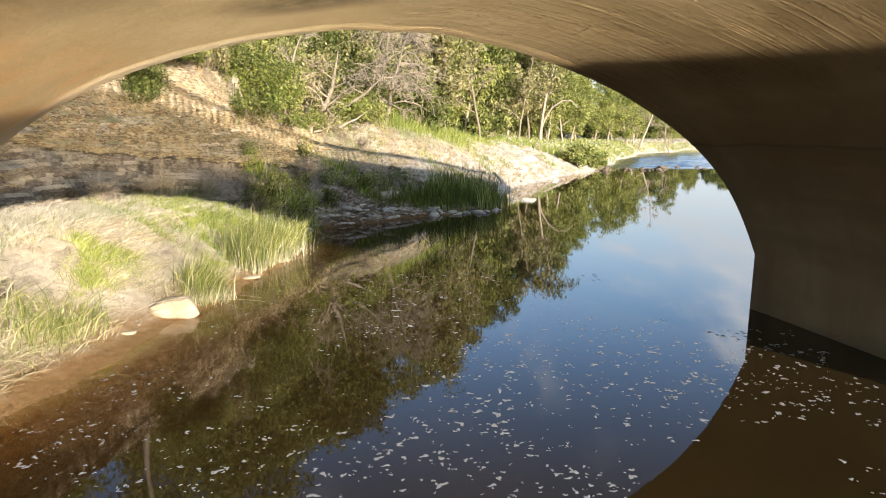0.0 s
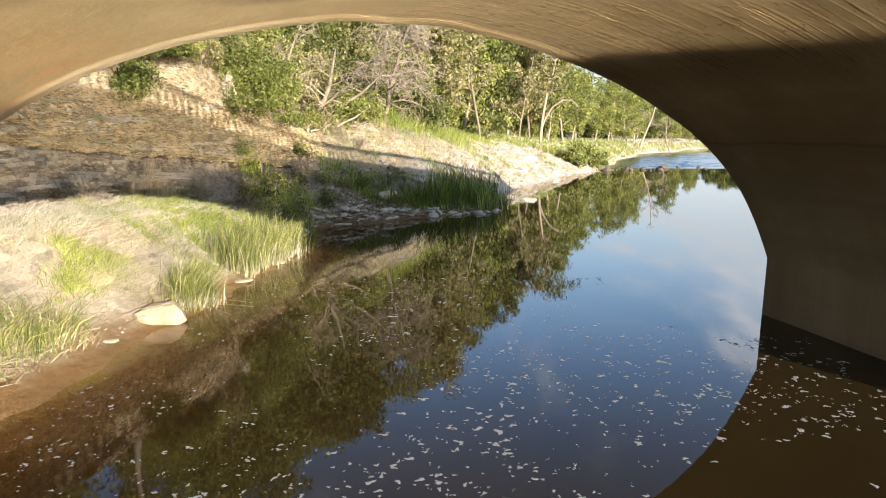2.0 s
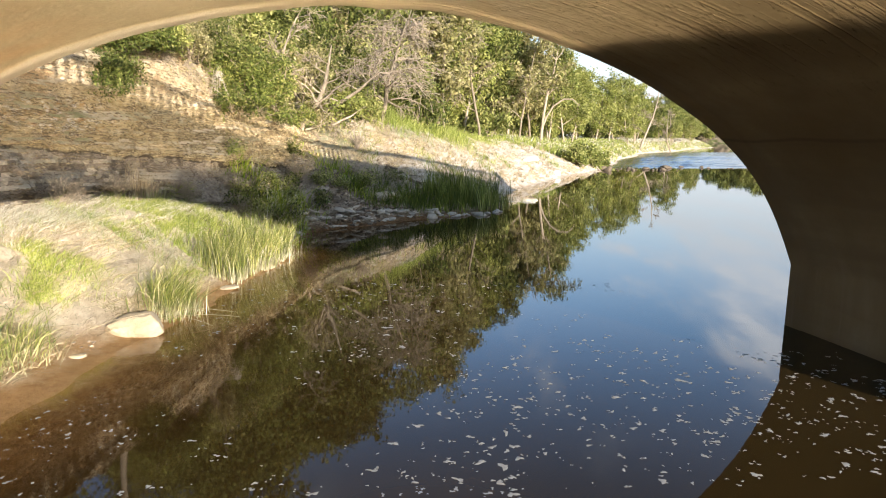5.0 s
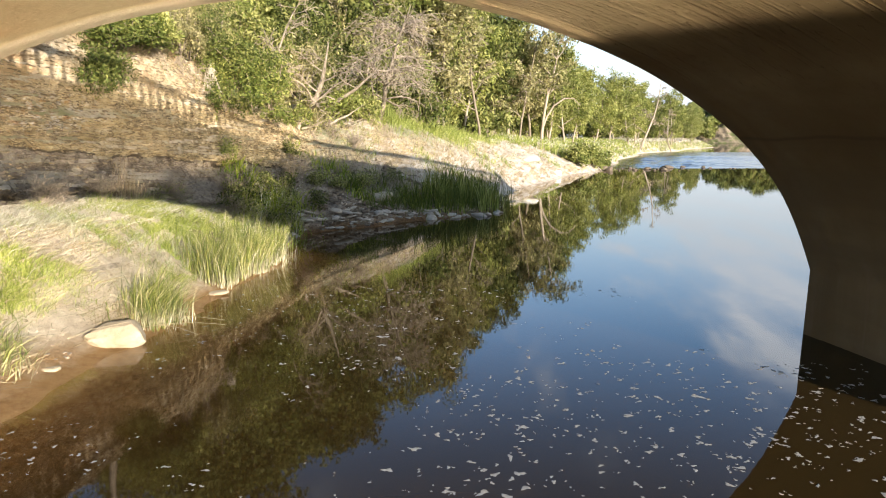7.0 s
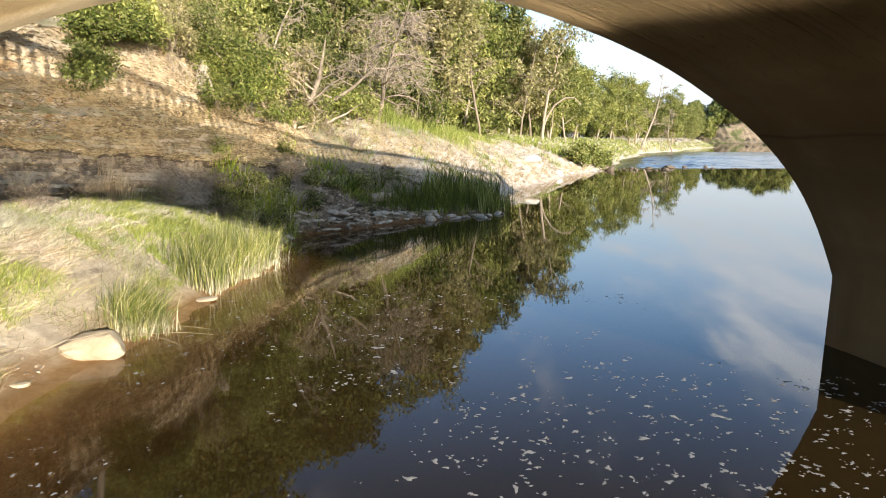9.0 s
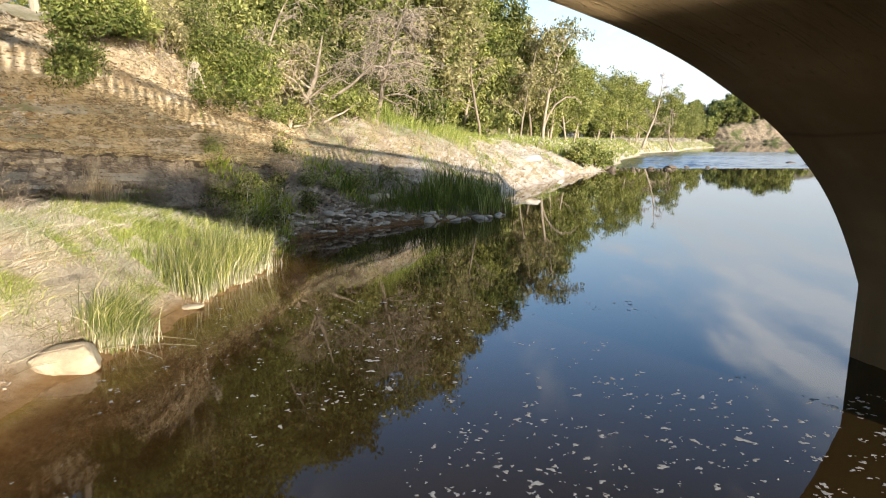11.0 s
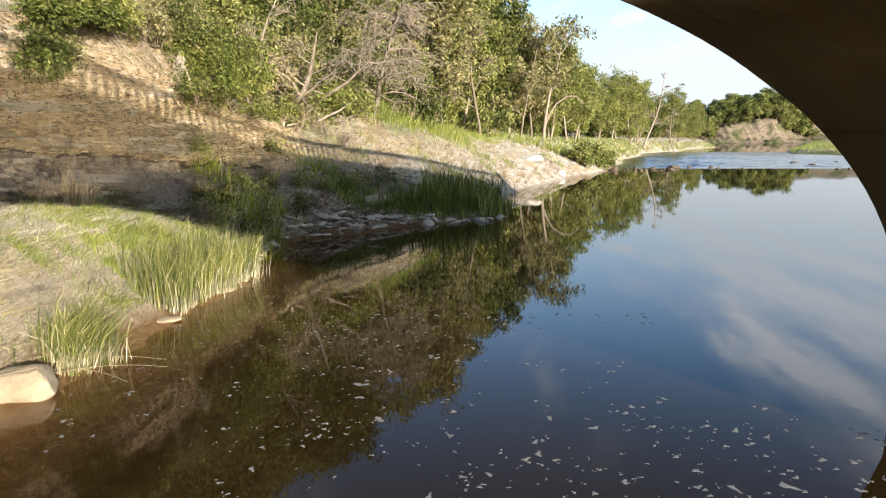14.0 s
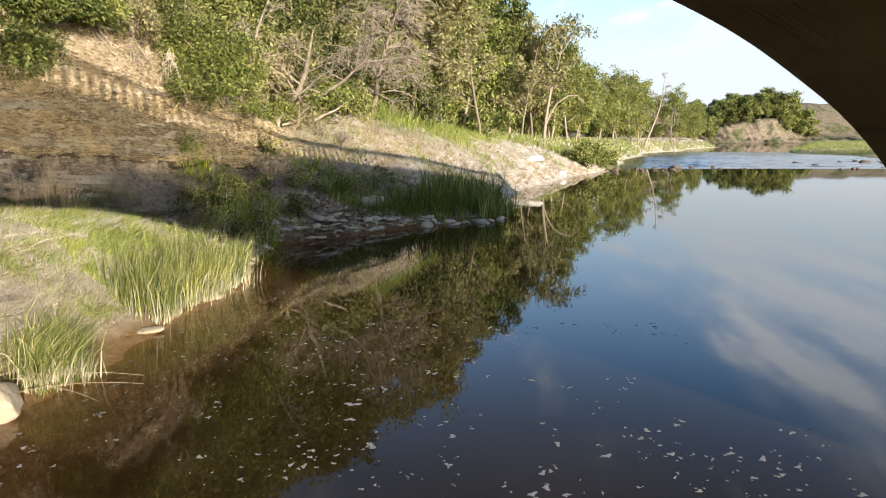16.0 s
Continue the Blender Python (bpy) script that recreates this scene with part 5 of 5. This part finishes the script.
spots = []
for y in 84 + 170 * rngb.random(14000) ** 1.7:
    off = .6 + 26 * rngb.random() ** 1.5
    x = float(np.interp(y, (84, 90, 97, 107, 150, 215, 262), (58, 55, 52.8, 58, 85, 126, 156))) + off
    if fbm(x * .1, y * .1, 3.0, 3) > -.25:
        spots.append((x, y, float(np.interp(off, (.6, 1.4, 2.6, 7, 20, 34), (.2, .45, .65, .8, .95, 1.05)))))
grass("island_grass", spots, (.2, .5), .5, (0, 0), .06, GRASS_GREEN, "bright green grass on the low bank across the river")
for i, (x, y, r, h) in enumerate(((11.2, 49.8, 1.3, 1.5), (12.4, 51.2, 1.2, 1.3), (10.2, 48.0, 1.0, 1.2), (13.2, 53.0, .9, .9))):
    stand(make_shrub(140 + i, r, h, .11, 2200, LEAF_GREEN, "round green willow bush by the water", stems=22, clump=.3, name="willow_bush"), x, y)

# ---- woods beyond the bend ----
FAR = [make_tree("tree", 9.0, 170 + i, .16, .1, 3.0, .46, 760, (LEAF_GREEN, LEAF_DARK, LEAF_GREEN)[i], BARK, label="distant round-crowned tree on the bluff", limbs=3, clump=1.5, name="distant_tree") for i in range(3)]
for o in FAR:
    tagged(o, group="trees on the far bluff")
rng = np.random.default_rng(23)
used = set()
for i in range(190):
    x = 55 + 117 * rng.random() ** .8
    d = (13 if x > 120 else 3) + 42 * rng.random() ** 1.5
    k, s = int(rng.integers(0, 3)), .75 + .45 * rng.random()
    y, z = far_shore(x) + d, far_hill(x, d) - .3
    if k in used:
        again(FAR[k], x, y, rng.random() * 6.28, s, z=z)
    else:
        stand(FAR[k], x, y, 0, s, z=z)
        used.add(k)

for i in range(34):                 # the tall edge of the far wood above the bare bluff
    x, d = (128 + 44 * rng.random(), 14 + 22 * rng.random()) if i < 22 else (148 + 24 * rng.random(), 13 + 14 * rng.random())
    again(FAR[int(rng.integers(0, 3))], x, far_shore(x) + d, rng.random() * 6.28, 1.08 + .35 * rng.random() + (.25 if i >= 22 else 0), z=far_hill(x, d) - .3)
for i in range(45):
    y = 172 + 90 * rng.random()
    x = profile(y)[6][0] - 1 - 40 * rng.random() ** 1.4
    again(FAR[int(rng.integers(0, 3))], x, y, rng.random() * 6.28, .8 + .5 * rng.random())

# ---- the near sand bank ----
def bare_sand(x, y):            # open pocket of sand behind the reeds
    return ((x + 4.75) / .5) ** 2 + ((y - 11.7) / .5) ** 2 < 1 + .8 * fbm(x * 2.6, y * 2.6, 2.5, 2)


def green_zone(x, y, w):
    if bare_sand(x, y):
        return .06
    if y < 11.3:                # only one green drift on the near part, running down the slope
        u, v = (x + 5.65) * .85 + (y - 9.2) * .53, (x + 5.65) * -.53 + (y - 9.2) * .85
        return 1.0 if (u / .34) ** 2 + (v / .85) ** 2 < 1 + .9 * fbm(x * 2.2, y * 2.2, 6.5, 2) else .035
    a = 1.0 if fbm(x * .75, y * .75, 1.5, 3) + .6 * fbm(x * 2.3, y * 2.3, 4.5, 2) > -.2 else .14
    return a * (1 if w > .45 else .2) * (1 if w < 1.9 or y > 12.6 else .15)


def dry_zone(x, y, w):
    if w > 1.8 and y < 11.9:
        return 1.0
    return (.7 if fbm(x * .8, y * .8, 8.5, 3) > .08 else .1) * (1 if w > (.6 if y > 11.6 else 1.3) else .06)


grass("bank_grass", scatter(36000, (6.0, 15.6), (.35, 3.2), green_zone, 21), (.06, .25), .55, (.1, .05), .0075, GRASS_GREEN, "bright green grass on the sand bank", uneven=1.2)
grass("leafy_patch", tufts(26, (-5.5, -5.05), (8.7, 10.2), 50, .1, 71), (.1, .3), .55, (.1, .05), .008, GRASS_GREEN, "bright green leafy patch of young reeds on the sand", "reeds", uneven=1.0)
grass("bank_dry_grass", scatter(15000, (5.0, 15.4), (.4, 4.2), dry_zone, 22), (.06, .24), .85, (.3, .1), .006, GRASS_DRY, "dry straw grass blown over on the sand bank")
crest = scatter(950, (8.0, 13.2), (1.7, 4.2), None, 29)
grass("crest_grass", crest, (.1, .28), .5, (.45, .1), .0055, GRASS_DRY, "long straw grass waving on the bank's crest")
rngr = np.random.default_rng(25)
spots = []
while len(spots) < 5200:
    y = 11.75 + 3.2 * rngr.random()
    w = abs(rngr.normal(0, .36)) - .15 + .12 * fbm(y * 2.3, 0, 0, 2)
    x = shore_x(y) - w
    if w < 1.5 and not bare_sand(x, y) and rngr.random() < .08 + 1.6 * max(0.0, .15 + fbm(x * 2.0, y * 2.0, 4.0, 2)):
        spots.append((x, y, max(bank_z(x, y), -.15) - .03))
for i in range(190):            # stragglers standing in the shallows off the point
    y = 11.9 + 3.0 * rngr.random()
    spots.append((shore_x(y) + abs(rngr.normal(0, .13)) * (.4 + (y - 11.9) * .4), y, -.18))
grass("reeds", spots, (.35, 1.0), .17, (.05, 0), .0095, REED, "stand of green and straw-white reeds at the water's edge", "reeds")
grass("reed_straw", spots[::6], (.25, .75), .28, (.05, 0), .008, GRASS_DRY, "dead straw stalks among the reeds", "reeds")
grass("reeds_by_rock", clumps([(-3.95, 9.7), (-3.85, 9.95), (-4.05, 10.1), (-4.2, 10.3), (-4.15, 9.9)], 230, .13, 26), (.3, .75), .3, (.18, 0), .0095, REED,
      "arching clump of reeds beside the pale rock", "reeds")
grass("reeds_low", clumps([(-4.9, 7.2), (-5.15, 7.5), (-4.75, 7.7), (-5.4, 7.2), (-5.0, 8.0)], 100, .18, 27), (.2, .6), .4, (.25, -.05), .0095, REED,
      "arching clump of green reeds on the wet sand", "reeds")
dead_mat = scatter(3400, (5.2, 11.6), (.25, 2.2), None, 28)
grass("straw_litter", [(x, y, z + .04) for x, y, z in dead_mat], (.05, .16), 2.2, (.5, .2), .008, STALK, "dead grey straw lying on the sand", "litter")

LEAFY = [(-5.65, 18.0, .35, .5), (-4.9, 17.6, .4, .6), (-4.4, 18.6, .4, .55), (-5.1, 16.4, .35, .5), (-3.9, 20.6, .4, .45), (-4.75, 20.9, .4, .5), (-3.3, 21.2, .35, .4), (-4.3, 16.6, .35, .6), (-2.6, 22.4, .5, .5), (-1.7, 23.4, .45, .5), (-4.6, 16.2, .4, .6), (-4.1, 17.5, .45, .7), (-4.9, 18.4, .4, .6), (-3.6, 19.2, .35, .5), (-5.3, 17.0, .3, .5), (-4.45, 19.3, .35, .5)]
for i, (x, y, r, h) in enumerate(LEAFY):
    stand(make_shrub(210 + i, r, h, .035, 900, (LEAF_GREEN, LEAF_DARK)[i % 2], "leafy green weed in the shade under the cliff", stems=16, clump=.35, name="leafy_weed"), x, y, i)

# ---- stones ----
rock = make_stone(3, .4, .3, .19, STONE_PALE, "large smooth pale sandstone rock at the water's edge", "rock", .8, 4)
rock.matrix_world = pose(-4.13, 9.05, .12, 6, -6, 20)
for x, y, z, sx, sy, sz, turn, label in (
        (-4.33, 8.02, .05, .12, .08, .04, 20, "small flat pale stone on the wet sand"),
        (-3.78, 11.5, .03, .24, .13, .035, 15, "flat pale stone slab half in the water"),
        (-1.95, 21.8, .62, .52, .38, .26, 30, "large pale boulder on the shaded scree"),
        (5.15, 39.9, 1.22, 1.0, .5, .3, -35, "white stone slab on the sunlit bank"),
        (7.75, 42.6, .2, .32, .26, .24, 10, "white stone at the waterline"),
        (0.1, 37.0, 2.7, .35, .3, .28, 0, "pale stone on the grassy bank"),
        (.9, 37.5, 2.5, .2, .18, .15, 30, "small pale stone on the grassy bank")):
    s = make_stone(int(abs(x * 13 + y * 7)) % 97, sx, sy, sz, STONE_GREY if "grey" in label else STONE_WHITE if "white" in label else STONE_PALE, label, "stone", .9)
    s.matrix_world = pose(x, y, z, 4, -5, turn)
rng = np.random.default_rng(33)
for i, f in enumerate((.02, .12, .3, .36, .41, .47, .62, .64, .7, .74, .79, .9, .97)):
    x, y = -.4 + 2.6 * f + rng.normal(0, .06), 21.2 + 1.55 * f - .15 * math.sin(f * 3) + rng.normal(0, .17)
    q = .06 + .18 * rng.random() ** 1.4
    s = make_stone(200 + i, q * (1.4 + .6 * (i % 3)), q, q * .48, STONE_SHORE, "worn flat river stone on the shaded shore", "stone", 1.0, 2)
    s.matrix_world = pose(x, y, .03, rng.normal(0, 9), rng.normal(0, 9), rng.random() * 180)
    tagged(s, group="stones along the shore")
for i in range(118):                # dark rocks over which the rapids run, in two heaps and a broken line between
    if i < 44:
        x, y = 11.4 + 7.5 * rng.random() ** 1.6, 49.6 + 4.2 * rng.random()
    elif i < 70:
        x, y = 32 + 14 * rng.random() ** .7, 54 + 11 * rng.random()
    else:
        f = rng.random()
        x, y = 13 + 31 * f, 53.2 + 1.6 * rng.random() + .8 * math.sin(f * 9)
    x = max(x, shore_x(y) + .1)
    q = .05 + (.36 if i < 70 else .2) * rng.random() ** 2.8
    s = make_stone(300 + i, q * (1 + rng.random()), q, q * (.5 + .4 * rng.random()), STONE_GREY, "dark wet rock at the head of the rapids", "stone", .85, 2)
    s.matrix_world = pose(x, y, .03 if i < 70 else -.01, rng.normal(0, 14), rng.normal(0, 14), rng.random() * 180)
    tagged(s, group="rocks across the rapids")
s = make_stone(777, .6, .4, .2, STONE_GREY, "broad brown rock in the rapids", "stone", .9)
s.matrix_world = pose(19.3, 54.0, .08, 3, 4, 15)


def build_rubble(name, n, ylim, inland, top, sizes, label, seed, material):
    """Loose angular stones, twelve triangles each, strewn over a stretch of the bank."""
    rng = np.random.default_rng(seed)
    verts, faces = [], []
    while len(verts) < n * 8:
        y = ylim[0] + (ylim[1] - ylim[0]) * rng.random()
        x = shore_x(y) - (inland[0] + (inland[1] - inland[0]) * rng.random() ** 1.3)
        z = bank_z(x, y)
        if z > top or bank_z(x - .15, y) - z > .16 or fbm(x * .9, y * .9, seed, 3) < -.15 + .3 * rng.random():
            continue
        q = sizes[0] + (sizes[1] - sizes[0]) * rng.random() ** 3
        base, turn = len(verts), rng.random() * 6.28
        c, sn, tilt = math.cos(turn), math.sin(turn), rng.normal(0, .25)
        for sz in (-1, 1):
            for sx, sy in ((-1, -1), (1, -1), (1, 1), (-1, 1)):
                u, v = sx * q * (.6 + .7 * rng.random()), sy * q * (.4 + .5 * rng.random())
                verts.append((x + u * c - v * sn, y + u * sn + v * c, z + q * .15 + sz * q * (.2 + .25 * rng.random()) + tilt * u))
        faces += [tuple(base + k for k in f) for f in ((0, 3, 2, 1), (4, 5, 6, 7), (0, 1, 5, 4), (1, 2, 6, 5), (2, 3, 7, 6), (3, 0, 4, 7))]
    tagged(new(name, mesh_from(name, verts, faces, material)), label, "rubble", kind="stuff")


build_rubble("scree_rubble", 3800, (15.6, 25.0), (.0, 4.6), 2.4, (.015, .11), "loose brown shale rubble on the shaded slope", 61, RUBBLE)
build_rubble("slope_rubble", 2600, (24.0, 50.0), (.0, 6.0), 2.6, (.01, .085), "pale stone chips strewn over the sunlit bank", 62, CHIPS)
build_rubble("sand_clods", 1500, (5.5, 13.0), (.15, 2.6), 1.4, (.005, .028), "small clods and pebbles on the sand bank", 64, CHIPS)
build_rubble("bluff_foot_rubble", 500, (13.5, 19.5), (1.0, 2.2), 1.1, (.02, .1), "fallen clay crumbs at the foot of the cliff", 63, RUBBLE)
# chips and ledges of shale that stand out of the cliff face
def build_chips():
    rng = np.random.default_rng(55)
    verts, faces = [], []
    for k in rng.choice(len(CLIFF), 8500):
        x, y, z = CLIFF[k]
        w, d, h = .02 + .1 * rng.random() ** 2.5, .012 + .028 * rng.random(), .004 + .011 * rng.random()
        if z < 3.75 - .1 * y:          # the lower shale breaks up finer
            w, d = w * .55, d * .7
        base = len(verts)
        tilt = rng.normal(-.12, .16)
        for sz in (-1, 1):
            for sx, sy in ((-1, -1), (1, -1), (1, 1), (-1, 1)):
                verts.append((x + sx * d * (.6 + .5 * rng.random()), y + sy * w * (.5 + .6 * rng.random()), z + sz * h * (.5 + .6 * rng.random()) + tilt * sy * w))
        faces += [tuple(base + q for q in f) for f in ((0, 3, 2, 1), (4, 5, 6, 7), (0, 1, 5, 4), (1, 2, 6, 5), (2, 3, 7, 6), (3, 0, 4, 7))]
    tagged(new("shale_chips", mesh_from("shale_chips", verts, faces, FLAKES)), "thin flakes of clay and shale on the cliff face", "rock", kind="stuff")


build_chips()

# shale slabs along the shaded shore
for i in range(150):
    y = 15.6 + 6.2 * rng.random()
    w = .02 + .9 * rng.random()
    x = shore_x(y) - w
    q = .03 + .15 * rng.random() ** 1.7
    s = make_stone(400 + i % 9, q * 1.5, q, q * .35, STONE_SHORE, "broken grey shale slab on the shaded shore", "shale_slab", .85, 2)
    s.matrix_world = pose(x, y, bank_z(x, y) + .02, rng.normal(0, 8), rng.normal(0, 8), rng.random() * 180)
    tagged(s, group="shale slabs along the shore")


# ---- rapids and foam ----
def build_rapids():
    """Short steep waves that die away up the river, over ledges that lie across the stream."""
    rows = []
    for y in np.arange(53.4, 106, .22):
        x0 = shore_x(y) + .3
        x1 = 42 + (y - 54) * .4
        row = []
        for x in np.arange(0, 1.0001, .0075):
            xx = x0 + (x1 - x0) * x
            front = 54.3 + .9 * fbm(xx * .16, 0, 5.0, 3)
            rise = min(max((y - front) / 1.6, 0), 1)
            calm = min(max((92 - y) / 16, .06), 1)
            swell = max(0.0, fbm(xx * .11, y * .34, 7.0, 3) + .45)
            h = .045 * fbm(xx * .55, y * 1.7, 0, 3) + (.006 + .034 * swell) * math.sin(y * 4.4 + 3.5 * fbm(xx * .22, y * .2, 3, 3)) + .03 * fbm(xx * 1.6, y * 4.0, 9.0, 2)
            row.append((xx, y, .012 + (.1 + h * calm) * rise * min(1, x * 12)))
        rows.append(row)
    me = grid_mesh("rapids", rows[::-1], RAPID)
    me.attributes.new("murk", "FLOAT", "POINT").data.foreach_set("value", [1.0] * len(me.vertices))
    tagged(new("rapids", me), "choppy blue-grey water of the shallow rapids", "water", kind="structure")


build_rapids()


def foam_material():
    m = Mat("foam", 0.7, 0.3)
    g = m.noise(30, detail=4)
    m.colour(m.ramp(g, [(0.3, (0.22, 0.22, 0.215)), (0.7, (0.36, 0.36, 0.35))])).bump(g, .003)
    return m.m


FOAM = foam_material()


def build_foam():
    rng = np.random.default_rng(44)
    verts, faces = [], []

    def fleck(x, y, r, stretch, turn):
        base = len(verts)
        n = 11
        ph = rng.random(3) * 6.28
        verts.append((x, y, .004))
        for k in range(n):
            t = k / n * 6.283
            q = r * (.72 + .26 * math.sin(2 * t + ph[0]) + .26 * math.sin(3 * t + ph[1]) + .12 * math.sin(5 * t + ph[2]))
            u, v = q * math.cos(t) * stretch, q * math.sin(t)
            verts.append((x + u * math.cos(turn) - v * math.sin(turn), y + u * math.sin(turn) + v * math.cos(turn), .0015))
        faces.extend((base, base + 1 + k, base + 1 + (k + 1) % n) for k in range(n))

    made = 0
    while made < 1900:
        y = 2.6 + 9.4 * rng.random() ** 1.35
        x = shore_x(max(y, 4)) + .4 + 8.7 * rng.random()
        if y > 8.4 and (x > 3.4 or rng.random() < .45):
            continue
        if x < -.8 and rng.random() < .15:
            continue
        if fbm(x * .35, y * .35, 2.0, 3) < .45 * rng.random() - .42:
            continue
        r = (.009 + .03 * rng.random() ** 2.4) * (.75 if x < -1 else 1)
        if rng.random() < .04:
            r *= 1.5
        fleck(x, y, r, 1 + .9 * rng.random() ** 2, rng.normal(.1, .7))
        for _ in range(rng.integers(0, 3)):
            fleck(x + rng.normal(0, r * 2), y + rng.normal(0, r * 2), r * (.35 + .4 * rng.random()), 1.2, rng.random() * 3)
        made += 1
    tagged(new("foam", mesh_from("foam", verts, faces, FOAM, True)), "drifting flecks of off-white foam on the river", "foam", kind="stuff")


build_foam()

# dead stalks that lie out over the water
for i, (a, b) in enumerate((((-3.95, 9.35, .12), (-2.95, 9.75, .03)), ((-3.9, 9.5, .1), (-3.2, 9.35, .02)), ((-4.0, 9.6, .15), (-3.05, 9.95, .04)))):
    verts, faces = [], []
    a, b = np.array(a), np.array(b)
    tube(verts, faces, [a + (b - a) * f + np.array((0, 0, .05 * math.sin(f * 3.1))) for f in np.linspace(0, 1, 7)], np.linspace(.004, .002, 7), 5)
    tagged(new("fallen_stalk", mesh_from("fallen_stalk", verts, faces, STALK, True)), "dead straw-coloured reed stalk lying over the water", "reed stalk", group="fallen reed stalks")
